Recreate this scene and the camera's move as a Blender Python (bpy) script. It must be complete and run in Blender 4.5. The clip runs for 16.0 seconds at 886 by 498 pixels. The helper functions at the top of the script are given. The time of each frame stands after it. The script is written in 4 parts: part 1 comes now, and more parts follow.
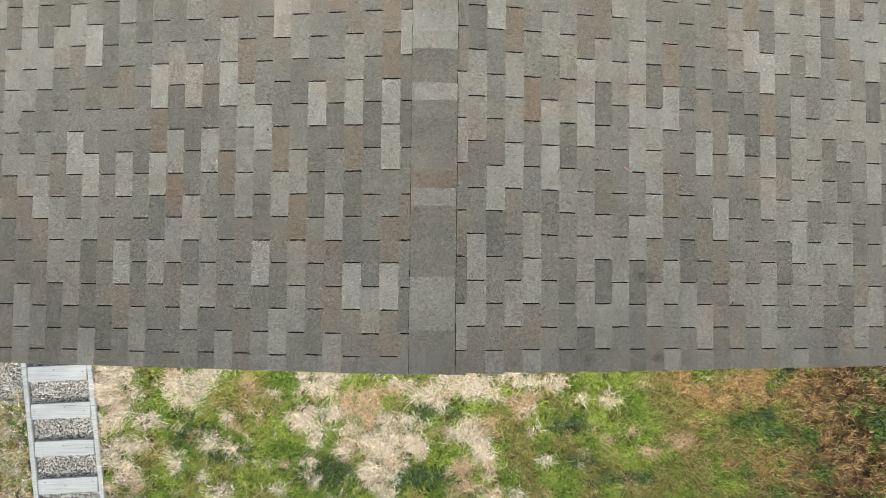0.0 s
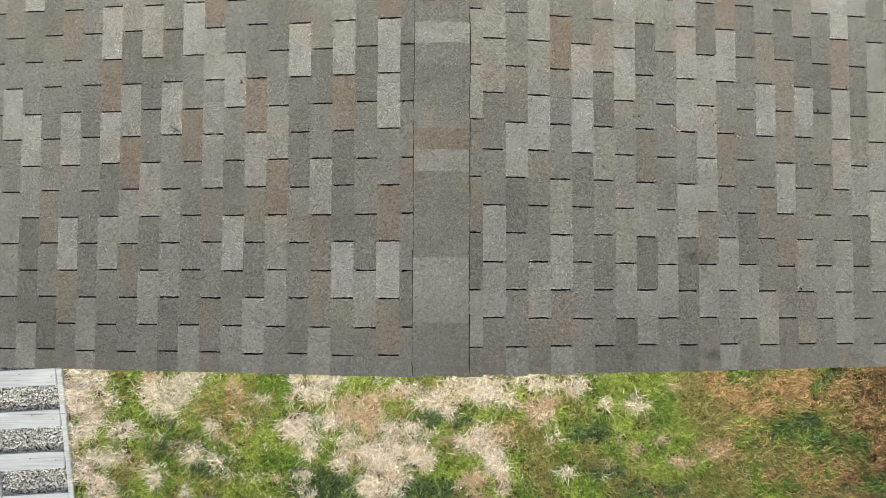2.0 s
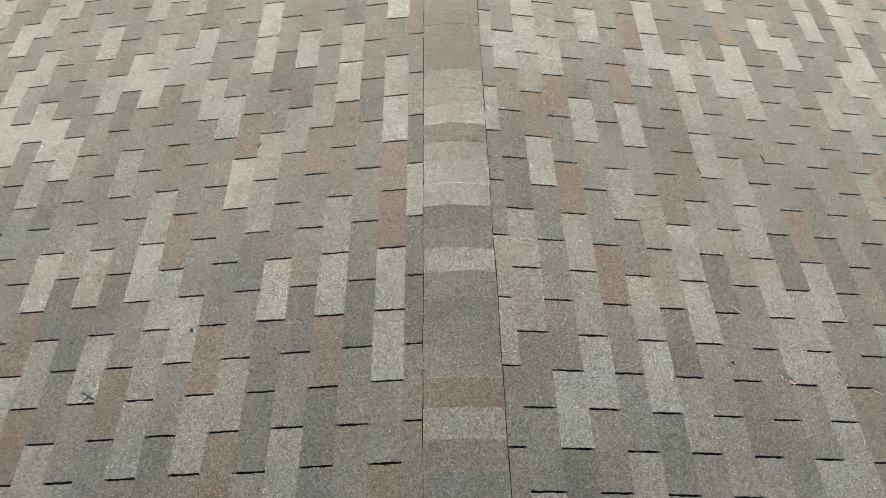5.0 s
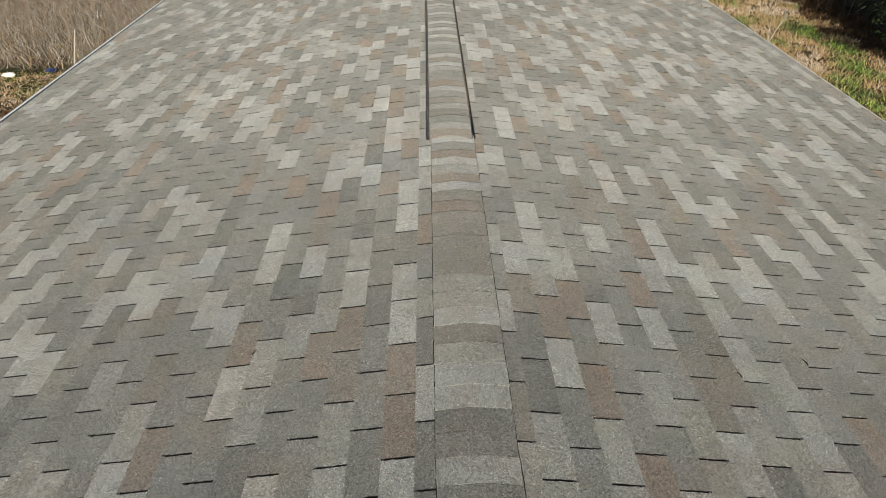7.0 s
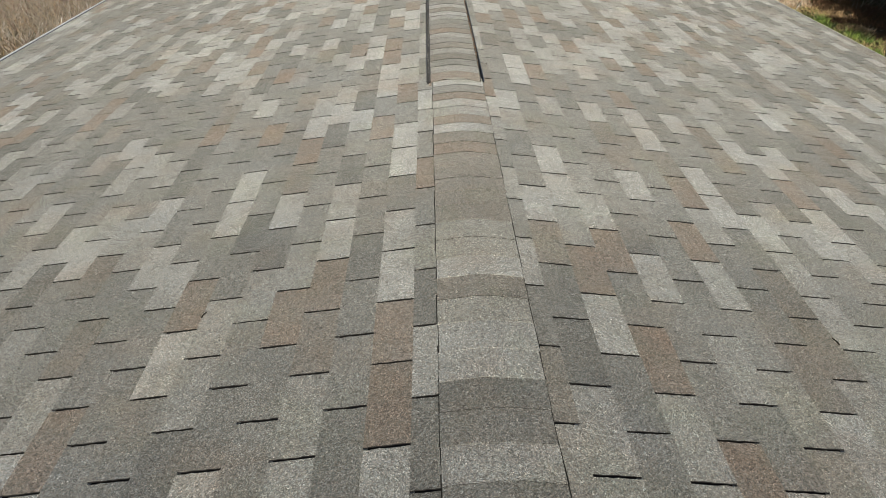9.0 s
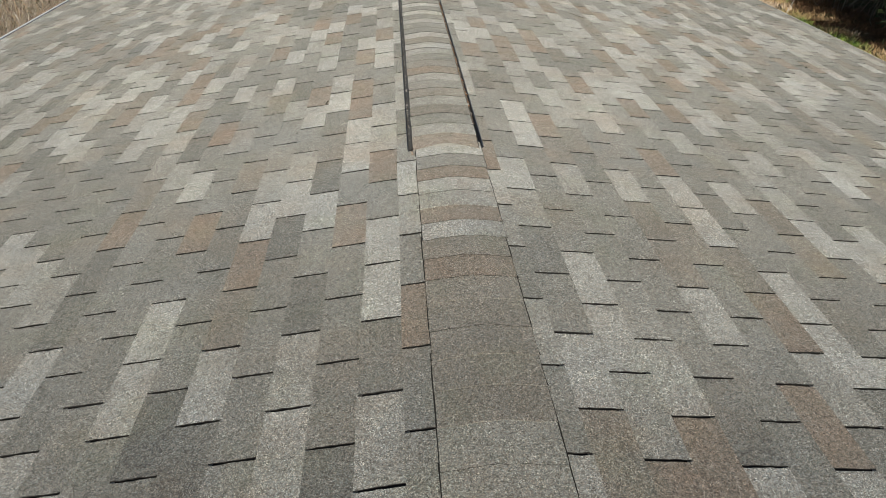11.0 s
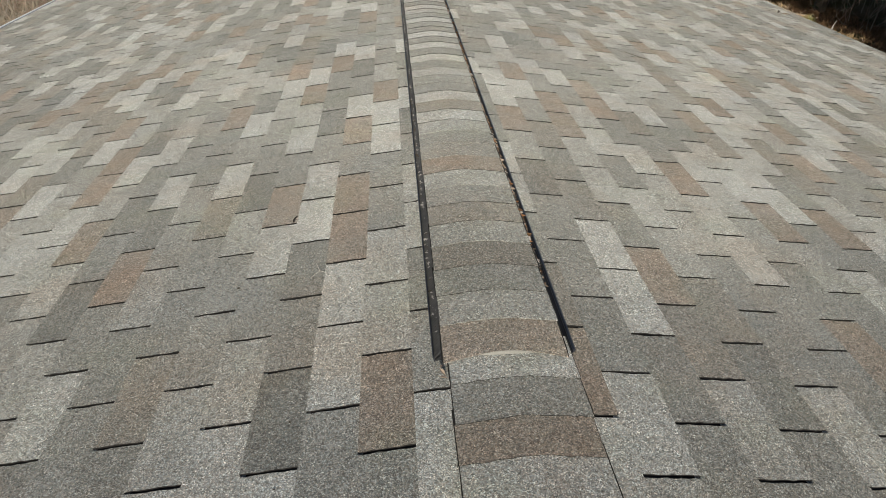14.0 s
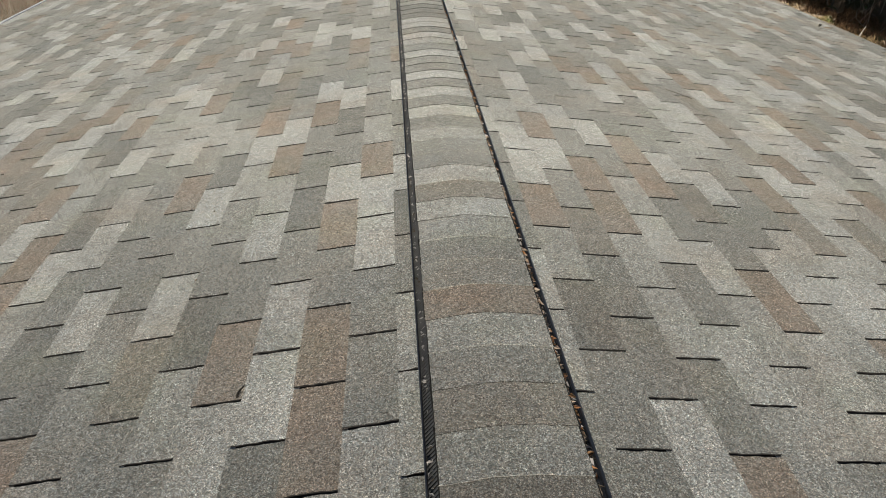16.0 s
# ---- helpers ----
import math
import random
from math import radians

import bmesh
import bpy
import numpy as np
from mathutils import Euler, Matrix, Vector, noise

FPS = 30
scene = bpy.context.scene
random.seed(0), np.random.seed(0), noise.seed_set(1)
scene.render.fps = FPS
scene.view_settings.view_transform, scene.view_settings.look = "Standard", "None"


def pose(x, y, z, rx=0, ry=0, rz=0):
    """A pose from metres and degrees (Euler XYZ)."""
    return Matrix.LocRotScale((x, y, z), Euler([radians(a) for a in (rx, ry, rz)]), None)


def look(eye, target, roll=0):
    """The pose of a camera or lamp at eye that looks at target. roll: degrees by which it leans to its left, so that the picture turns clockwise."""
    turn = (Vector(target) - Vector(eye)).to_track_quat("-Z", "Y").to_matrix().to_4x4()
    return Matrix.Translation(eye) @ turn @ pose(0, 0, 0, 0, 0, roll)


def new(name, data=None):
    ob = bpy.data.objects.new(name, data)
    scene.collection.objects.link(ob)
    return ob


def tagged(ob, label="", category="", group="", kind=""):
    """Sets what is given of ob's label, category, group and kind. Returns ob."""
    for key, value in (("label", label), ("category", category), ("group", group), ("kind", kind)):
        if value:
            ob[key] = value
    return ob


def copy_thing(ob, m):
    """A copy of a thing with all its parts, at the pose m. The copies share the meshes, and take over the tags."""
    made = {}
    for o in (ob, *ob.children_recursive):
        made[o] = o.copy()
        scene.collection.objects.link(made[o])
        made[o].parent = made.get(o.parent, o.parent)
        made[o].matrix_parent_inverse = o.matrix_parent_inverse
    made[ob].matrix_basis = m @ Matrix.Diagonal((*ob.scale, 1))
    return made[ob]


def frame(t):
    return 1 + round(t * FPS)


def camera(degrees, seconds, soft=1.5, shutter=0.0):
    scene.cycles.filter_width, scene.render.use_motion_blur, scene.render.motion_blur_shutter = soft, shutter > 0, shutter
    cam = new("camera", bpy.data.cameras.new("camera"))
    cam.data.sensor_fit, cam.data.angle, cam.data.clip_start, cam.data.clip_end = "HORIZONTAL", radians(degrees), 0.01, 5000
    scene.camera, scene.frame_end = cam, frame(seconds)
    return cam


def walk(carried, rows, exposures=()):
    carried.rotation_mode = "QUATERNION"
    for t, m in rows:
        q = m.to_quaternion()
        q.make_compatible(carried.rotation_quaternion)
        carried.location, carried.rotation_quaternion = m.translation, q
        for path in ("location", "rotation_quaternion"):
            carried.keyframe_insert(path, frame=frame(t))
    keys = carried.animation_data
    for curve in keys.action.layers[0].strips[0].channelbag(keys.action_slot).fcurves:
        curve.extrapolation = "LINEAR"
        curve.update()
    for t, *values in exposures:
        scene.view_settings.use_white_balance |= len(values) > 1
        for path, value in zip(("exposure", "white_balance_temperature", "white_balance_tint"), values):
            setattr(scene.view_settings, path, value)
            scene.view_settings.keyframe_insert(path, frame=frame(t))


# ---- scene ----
cam = camera(68.14, 16.0, soft=0.75)
RIDGE = 3.6  # height of the ridge above the ground
# seconds, eye over the ridge point at the origin, Euler angles
ROWS = [
    (0.0, -0.0318, -0.0434, 4.2393, 2.071, -1.487, 0.486),
    (0.5, -0.0523, -0.0638, 4.2185, 2.202, -1.396, 0.379),
    (1.0, -0.0757, -0.0895, 3.8513, 2.553, -1.360, 0.282),
    (1.5, -0.0653, -0.0793, 3.5333, 2.614, -1.118, 0.206),
    (2.0, -0.0474, -0.1684, 3.4703, 2.366, -1.147, 0.140),
    (2.5, -0.0407, -0.3077, 3.2081, 5.259, -1.114, -0.065),
    (3.0, -0.0304, -0.3548, 2.5139, 10.064, -1.084, -0.317),
    (3.5, -0.0279, -0.3182, 2.3213, 13.913, -0.936, -0.512),
    (4.0, -0.0487, -0.3082, 2.3437, 19.750, -0.771, -0.681),
    (4.5, -0.0774, -0.3031, 2.3295, 26.068, -0.644, -0.872),
    (5.0, -0.0979, -0.3126, 2.3099, 33.155, -0.510, -0.975),
    (5.2, -0.1052, -0.3154, 2.2818, 35.977, -0.486, -1.063),
    (7.3, -0.1498, -0.3072, 1.7116, 56.612, 0.039, -1.377),
    (7.5, -0.1530, -0.2962, 1.5491, 56.543, 0.030, -1.384),
    (8.0, -0.1544, -0.2137, 1.3296, 56.425, 0.103, -1.394),
    (8.5, -0.1485, -0.0868, 1.3303, 56.465, 0.128, -1.380),
    (8.7, -0.1483, -0.0175, 1.3247, 56.544, 0.173, -1.355),
    (10.8, -0.1870, 1.0675, 1.2361, 56.772, 0.302, -2.524),
    (11.0, -0.1880, 1.1925, 1.2363, 56.739, 0.314, -4.071),
    (11.5, -0.1888, 1.5319, 1.2319, 56.739, 0.277, -4.285),
    (12.0, -0.1906, 1.8220, 1.2331, 57.076, 0.122, -4.344),
    (12.5, -0.1998, 2.1040, 1.2162, 57.257, 0.047, -4.365),
    (12.8, -0.2062, 2.2518, 1.1948, 57.328, 0.036, -4.391),
    (13.0, -0.2049, 2.3400, 1.1264, 57.408, 0.059, -4.280),
    (13.5, -0.2165, 2.5480, 1.0390, 57.562, 0.053, -4.331),
    (14.0, -0.2246, 2.7385, 1.0462, 57.652, 0.028, -4.272),
    (14.5, -0.2366, 2.9047, 1.0462, 57.608, 0.053, -4.321),
    (15.0, -0.2374, 3.0560, 1.0479, 57.514, 0.093, -4.346),
    (15.5, -0.2249, 3.2694, 1.0507, 57.401, 0.141, -4.348),
    (16.0, -0.1845, 3.5896, 1.0486, 57.286, 0.196, -4.204),
]
EXPOSURES = [(0.0, 0.73, 6750, 8), (2.0, 0.72, 6750, 8), (2.5, 0.66, 6750, 8), (3.0, 0.60, 6750, 8), (3.5, 0.69, 6750, 8), (4.2, 0.71, 6700, 9), (5.0, 0.56, 6600, 10), (7.3, -0.09, 6500, 10), (9.5, -0.05, 6500, 10), (16.0, -0.07, 6500, 10)]
walk(cam, [(t, pose(x, y, RIDGE + z, a, b, c)) for t, x, y, z, a, b, c in ROWS], EXPOSURES)

# ---- light ----
SUN_UP, SUN_AZ = 23.5, 4.25  # degrees over the horizon; the rays run along +y, turned this much towards +x
world = bpy.data.worlds.new("sky")
scene.world = world
world.use_nodes = True
wn = world.node_tree.nodes
sky = wn.new("ShaderNodeTexSky")
sky.sky_type, sky.sun_disc = "NISHITA", False
sky.sun_elevation, sky.sun_rotation = radians(SUN_UP), radians(180 + SUN_AZ)
sky.air_density, sky.dust_density, sky.ozone_density = 1.0, 1.2, 1.0
wn["Background"].inputs["Strength"].default_value = 0.075
world.node_tree.links.new(sky.outputs["Color"], wn["Background"].inputs["Color"])
sun_data = bpy.data.lights.new("sun", "SUN")
sun_data.energy, sun_data.angle, sun_data.color = 5.0, radians(0.53), (1.0, 0.945, 0.81)
sun = new("sun", sun_data)
ray = Vector((math.sin(radians(SUN_AZ)) * math.cos(radians(SUN_UP)), math.cos(radians(SUN_AZ)) * math.cos(radians(SUN_UP)), -math.sin(radians(SUN_UP))))
sun.matrix_world = look(Vector((0, 0, 40)) - ray * 20, Vector((0, 0, 40)))


# ---- materials ----
def material(name, rough=0.8, metal=0.0, spec=0.3):
    m = bpy.data.materials.new(name)
    m.use_nodes = True
    b = m.node_tree.nodes["Principled BSDF"]
    b.inputs["Roughness"].default_value = rough
    b.inputs["Metallic"].default_value = metal
    b.inputs["Specular IOR Level"].default_value = spec
    return m, m.node_tree.nodes, m.node_tree.links, b


def node(nodes, kind, **values):
    n = nodes.new(kind)
    for key, value in values.items():
        n.inputs[key].default_value = value
    return n


def mix_rgb(nodes, links, how, factor, a, b):
    n = nodes.new("ShaderNodeMix")
    n.data_type, n.blend_type, n.clamp_factor = "RGBA", how, True
    for socket, value in ((n.inputs[0], factor), (n.inputs[6], a), (n.inputs[7], b)):
        if hasattr(value, "is_output"):
            links.new(value, socket)
        elif isinstance(value, (int, float)):
            socket.default_value = value
        else:
            socket.default_value = (*value, 1.0)
    return n.outputs[2]


def ramp(nodes, links, source, *stops):
    n = nodes.new("ShaderNodeValToRGB")
    while len(n.color_ramp.elements) < len(stops):
        n.color_ramp.elements.new(0.5)
    for e, (at, c) in zip(n.color_ramp.elements, stops):
        e.position = at
        e.color = (*c, 1.0) if isinstance(c, tuple) else (c, c, c, 1.0)
    links.new(source, n.inputs[0])
    return n.outputs[0]


def noise_at(nodes, links, place, scale, detail=3.0, rough=0.55):
    n = node(nodes, "ShaderNodeTexNoise", Scale=scale, Detail=detail, Roughness=rough)
    links.new(place, n.inputs["Vector"])
    return n.outputs["Fac"]


def bump(nodes, links, b, height, strength, distance):
    n = node(nodes, "ShaderNodeBump", Strength=strength, Distance=distance)
    links.new(height, n.inputs["Height"])
    links.new(n.outputs["Normal"], b.inputs["Normal"])


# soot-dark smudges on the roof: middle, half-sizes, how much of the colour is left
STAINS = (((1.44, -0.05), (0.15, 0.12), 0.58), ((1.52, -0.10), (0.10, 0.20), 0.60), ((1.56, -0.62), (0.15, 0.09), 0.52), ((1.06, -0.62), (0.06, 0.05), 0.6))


def granule_material(name, base, tint, joined, spread=0.16):
    """Mineral granules on an asphalt shingle: a tab's own tone, blotches of the blend, single grains and worn, dusty streaks."""
    m, nodes, links, b = material(name, 0.92, 0.0, 0.18)
    b.inputs["Diffuse Roughness"].default_value = 1.0
    place = nodes.new("ShaderNodeNewGeometry").outputs["Position"]
    if joined:
        own = nodes.new("ShaderNodeNewGeometry").outputs["Random Per Island"]
    else:
        own = nodes.new("ShaderNodeObjectInfo").outputs["Random"]
    tone = ramp(nodes, links, own, (0.0, 1.0 - spread), (1.0, 1.0 + spread))
    blotch = ramp(nodes, links, noise_at(nodes, links, place, 9.0, 3.0), (0.30, 0.0), (0.70, 1.0))
    colour = mix_rgb(nodes, links, "MIX", blotch, base, tint)
    fade = ramp(nodes, links, noise_at(nodes, links, place, 5.2, 3.0), (0.45, 0.0), (0.68, 0.36))
    colour = mix_rgb(nodes, links, "MIX", fade, colour, (0.208, 0.203, 0.188))
    colour = mix_rgb(nodes, links, "MULTIPLY", 1.0, colour, tone)
    grains = node(nodes, "ShaderNodeTexVoronoi", Scale=560.0)
    links.new(place, grains.inputs["Vector"])
    split = nodes.new("ShaderNodeSeparateColor")
    links.new(grains.outputs["Color"], split.inputs[0])
    speck = ramp(nodes, links, split.outputs[0], (0.0, 0.36), (0.30, 0.72), (0.64, 1.0), (0.85, 1.50), (1.0, 2.2))
    colour = mix_rgb(nodes, links, "MULTIPLY", 1.0, colour, speck)
    tufts_of = node(nodes, "ShaderNodeTexVoronoi", Scale=330.0)
    links.new(place, tufts_of.inputs["Vector"])
    split = nodes.new("ShaderNodeSeparateColor")
    links.new(tufts_of.outputs["Color"], split.inputs[0])
    clump = ramp(nodes, links, split.outputs[1], (0.0, 0.72), (0.35, 0.90), (0.70, 1.04), (0.88, 1.22), (1.0, 1.5))
    colour = mix_rgb(nodes, links, "MULTIPLY", 1.0, colour, clump)
    coarse = node(nodes, "ShaderNodeTexVoronoi", Scale=165.0)
    links.new(place, coarse.inputs["Vector"])
    parted = nodes.new("ShaderNodeSeparateColor")
    links.new(coarse.outputs["Color"], parted.inputs[0])
    colour = mix_rgb(nodes, links, "MULTIPLY", 1.0, colour, ramp(nodes, links, parted.outputs[0], (0.0, 0.79), (0.5, 1.0), (1.0, 1.22)))
    hue = ramp(nodes, links, split.outputs[2], (0.0, (1.07, 0.99, 0.92)), (0.5, (1.0, 1.0, 1.0)), (1.0, (0.93, 1.01, 1.06)))
    colour = mix_rgb(nodes, links, "MULTIPLY", 1.0, colour, hue)
    for scale, hue_of in ((2.7, (1.05, 0.98, 0.93)), (3.9, (0.99, 1.01, 0.955)), (2.1, (0.975, 1.0, 1.04))):
        patch = ramp(nodes, links, noise_at(nodes, links, place, scale, 3.0, 0.6), (0.50, 0.0), (0.68, 0.8))
        colour = mix_rgb(nodes, links, "MIX", patch, colour, mix_rgb(nodes, links, "MULTIPLY", 1.0, colour, hue_of))
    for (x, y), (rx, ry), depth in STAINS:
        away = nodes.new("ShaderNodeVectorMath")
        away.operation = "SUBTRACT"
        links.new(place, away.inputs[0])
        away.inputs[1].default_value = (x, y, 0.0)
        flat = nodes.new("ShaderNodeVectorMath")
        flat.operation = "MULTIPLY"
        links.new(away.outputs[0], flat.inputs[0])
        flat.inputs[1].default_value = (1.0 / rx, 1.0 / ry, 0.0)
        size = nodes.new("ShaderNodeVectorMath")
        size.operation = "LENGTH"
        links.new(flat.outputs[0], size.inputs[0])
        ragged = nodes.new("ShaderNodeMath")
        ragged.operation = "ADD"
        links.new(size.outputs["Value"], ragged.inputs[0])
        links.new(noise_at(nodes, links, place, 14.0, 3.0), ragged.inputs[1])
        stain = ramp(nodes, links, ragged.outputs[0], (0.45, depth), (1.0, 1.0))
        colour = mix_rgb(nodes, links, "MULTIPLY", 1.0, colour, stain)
    dust = ramp(nodes, links, noise_at(nodes, links, place, 1.7, 4.0, 0.6), (0.35, 0.90), (0.68, 1.10))
    colour = mix_rgb(nodes, links, "MULTIPLY", 1.0, colour, dust)
    links.new(colour, b.inputs["Base Color"])
    bump(nodes, links, b, grains.outputs["Distance"], 0.55, 0.0012)
    return m


def plain_material(name, base, tint, scale, rough, metal=0.0, spec=0.3, relief=0.0, fine=60.0):
    """Two tones mixed by noise at a coarse and a fine scale, with an optional relief."""
    m, nodes, links, b = material(name, rough, metal, spec)
    place = nodes.new("ShaderNodeNewGeometry").outputs["Position"]
    coarse = ramp(nodes, links, noise_at(nodes, links, place, scale, 4.0), (0.3, 0.0), (0.7, 1.0))
    colour = mix_rgb(nodes, links, "MIX", coarse, base, tint)
    small = noise_at(nodes, links, place, fine, 3.0)
    colour = mix_rgb(nodes, links, "MULTIPLY", 1.0, colour, ramp(nodes, links, small, (0.25, 0.78), (0.75, 1.22)))
    links.new(colour, b.inputs["Base Color"])
    if relief:
        bump(nodes, links, b, small, 0.6, relief)
    return m


def blade_material(name, base, tint, rough=0.7):
    m, nodes, links, b = material(name, rough, 0.0, 0.25)
    own = nodes.new("ShaderNodeNewGeometry").outputs["Random Per Island"]
    dark = tuple(c * 0.45 for c in base)
    colour = ramp(nodes, links, own, (0.0, dark), (0.3, base), (0.65, tint), (0.85, base), (1.0, tuple(min(0.95, c * 1.25) for c in tint)))
    links.new(colour, b.inputs["Base Color"])
    return m


def timber_material():
    """Sun-silvered boards: grain drawn out along the board, thin dark checks and pale worn patches."""
    m, nodes, links, b = material("weathered_timber", 0.85, 0.0, 0.25)
    place = nodes.new("ShaderNodeNewGeometry").outputs["Position"]
    drawn = nodes.new("ShaderNodeMapping")
    drawn.inputs["Rotation"].default_value = (0.0, 0.0, radians(-7.2))
    drawn.inputs["Scale"].default_value = (1.0, 24.0, 24.0)
    links.new(place, drawn.inputs["Vector"])
    along = drawn.outputs["Vector"]
    worn = ramp(nodes, links, noise_at(nodes, links, place, 3.0, 4.0), (0.3, 0.0), (0.7, 1.0))
    colour = mix_rgb(nodes, links, "MIX", worn, (0.46, 0.495, 0.545), (0.38, 0.41, 0.455))
    grain = noise_at(nodes, links, along, 2.6, 4.0, 0.6)
    colour = mix_rgb(nodes, links, "MULTIPLY", 1.0, colour, ramp(nodes, links, grain, (0.30, 0.80), (0.62, 1.10)))
    check = noise_at(nodes, links, along, 1.3, 2.0)
    colour = mix_rgb(nodes, links, "MULTIPLY", 1.0, colour, ramp(nodes, links, check, (0.285, 0.40), (0.315, 1.0)))
    links.new(colour, b.inputs["Base Color"])
    bump(nodes, links, b, grain, 0.5, 0.002)
    return m


# the tones of the blend: base colour and the colour of its blotches
TONES = {
    "P": ((0.316, 0.316, 0.302), (0.276, 0.275, 0.262)),  # pale
    "C": ((0.276, 0.271, 0.248), (0.240, 0.236, 0.217)),  # buff
    "L": ((0.268, 0.267, 0.252), (0.246, 0.244, 0.230)),  # light grey
    "G": ((0.193, 0.192, 0.180), (0.208, 0.206, 0.193)),  # grey
    "T": ((0.208, 0.194, 0.172), (0.188, 0.179, 0.163)),  # taupe
    "D": ((0.160, 0.159, 0.149), (0.174, 0.173, 0.162)),  # slate
    "B": ((0.211, 0.177, 0.150), (0.203, 0.182, 0.158)),  # brown
}
TONE_NAMES = {"P": "pale", "C": "buff", "L": "light", "G": "grey", "T": "taupe", "D": "slate", "B": "brown"}
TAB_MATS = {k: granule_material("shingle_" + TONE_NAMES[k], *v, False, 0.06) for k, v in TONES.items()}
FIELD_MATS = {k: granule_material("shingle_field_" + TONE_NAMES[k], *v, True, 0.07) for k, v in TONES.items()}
DECK = plain_material("bare_asphalt", (0.012, 0.0115, 0.011), (0.022, 0.021, 0.020), 12.0, 0.95)
# paler colour that paints in the sun on the vent's end butt
LIT_EDGE = plain_material("sunlit_edge", (0.31, 0.305, 0.285), (0.22, 0.216, 0.202), 20.0, 0.9, fine=300.0)
VENT_PLASTIC = plain_material("black_plastic", (0.016, 0.017, 0.019), (0.026, 0.027, 0.029), 8.0, 0.42, 0.0, 0.5)
# the baffles' bluish sheen is put into this colour as well as the gloss
BAFFLE_PLASTIC = plain_material("sheen_plastic", (0.018, 0.020, 0.026), (0.034, 0.037, 0.046), 11.0, 0.30, 0.0, 0.6)
WHITE_METAL = plain_material("white_metal", (0.84, 0.84, 0.83), (0.76, 0.76, 0.74), 3.0, 0.45, 0.0, 0.5)
GUTTER_WHITE = plain_material("gutter_enamel", (0.92, 0.92, 0.91), (0.88, 0.88, 0.86), 3.0, 0.6, 0.0, 0.3)
WALL_PAINT = plain_material("siding_paint", (0.62, 0.60, 0.55), (0.56, 0.54, 0.50), 1.5, 0.7)
TIMBER = timber_material()
STONE_A = plain_material("gravel_light", (0.72, 0.72, 0.715), (0.50, 0.50, 0.50), 30.0, 0.85)
STONE_B = plain_material("gravel_dark", (0.17, 0.17, 0.178), (0.30, 0.30, 0.305), 30.0, 0.85)
LITTER = plain_material("leaf_litter", (0.19, 0.11, 0.055), (0.105, 0.060, 0.032), 25.0, 0.85)
RUST_LEAF = plain_material("rust_leaf", (0.31, 0.15, 0.065), (0.22, 0.115, 0.06), 30.0, 0.8)
LITTER_PALE = plain_material("dead_leaf", (0.40, 0.34, 0.28), (0.24, 0.17, 0.12), 40.0, 0.8)
GREEN = blade_material("grass_green", (0.118, 0.226, 0.036), (0.320, 0.460, 0.100))
LIME = blade_material("grass_lime", (0.265, 0.385, 0.060), (0.510, 0.585, 0.180))
STRAW = blade_material("grass_straw", (0.95, 0.90, 0.83), (0.76, 0.67, 0.58))
TAN = blade_material("grass_tan", (0.64, 0.46, 0.25), (0.42, 0.275, 0.135))
THATCH = blade_material("grass_thatch", (0.80, 0.66, 0.50), (0.60, 0.45, 0.31))
DEEP = blade_material("grass_deep", (0.062, 0.118, 0.042), (0.19, 0.27, 0.125))
OLIVE = blade_material("grass_olive", (0.265, 0.262, 0.085), (0.44, 0.42, 0.185))
TWIG = blade_material("dry_twig", (0.43, 0.375, 0.295), (0.21, 0.175, 0.130), 0.85)
TWIG_RED = blade_material("red_twig", (0.34, 0.215, 0.175), (0.22, 0.15, 0.115), 0.85)
PALE_STICK = plain_material("bleached_wood", (0.62, 0.58, 0.52), (0.5, 0.46, 0.4), 6.0, 0.8)
PETAL = plain_material("dried_petal", (0.55, 0.26, 0.24), (0.62, 0.40, 0.36), 60.0, 0.8)
BLUE_SHEET = plain_material("blue_sheet", (0.03, 0.045, 0.14), (0.02, 0.03, 0.09), 5.0, 0.5)
RIB_DUST = plain_material("dusty_plastic", (0.042, 0.043, 0.048), (0.085, 0.084, 0.083), 25.0, 0.5)
FLUFF = plain_material("grey_fluff", (0.45, 0.43, 0.42), (0.30, 0.28, 0.27), 60.0, 0.9)
NEAR_BLACK = plain_material("near_black", (0.016, 0.014, 0.012), (0.035, 0.029, 0.023), 14.0, 0.9)
BARK = plain_material("bark", (0.085, 0.068, 0.052), (0.05, 0.042, 0.034), 9.0, 0.95, relief=0.01, fine=40.0)
NEEDLE = blade_material("dark_leaf", (0.020, 0.034, 0.012), (0.034, 0.050, 0.018), 0.7)


def ground_material():
    m, nodes, links, b = material("lawn_soil", 0.95, 0.0, 0.1)
    place = nodes.new("ShaderNodeNewGeometry").outputs["Position"]
    big = ramp(nodes, links, noise_at(nodes, links, place, 0.55, 4.0), (0.38, 0.0), (0.62, 1.0))
    fine = ramp(nodes, links, noise_at(nodes, links, place, 14.0, 4.0, 0.7), (0.35, 0.0), (0.65, 1.0))
    green = mix_rgb(nodes, links, "MIX", fine, (0.020, 0.030, 0.010), (0.065, 0.070, 0.028))
    dry = mix_rgb(nodes, links, "MIX", fine, (0.080, 0.052, 0.026), (0.19, 0.145, 0.085))
    links.new(mix_rgb(nodes, links, "MIX", big, green, dry), b.inputs["Base Color"])
    bump(nodes, links, b, fine, 0.8, 0.03)
    return m


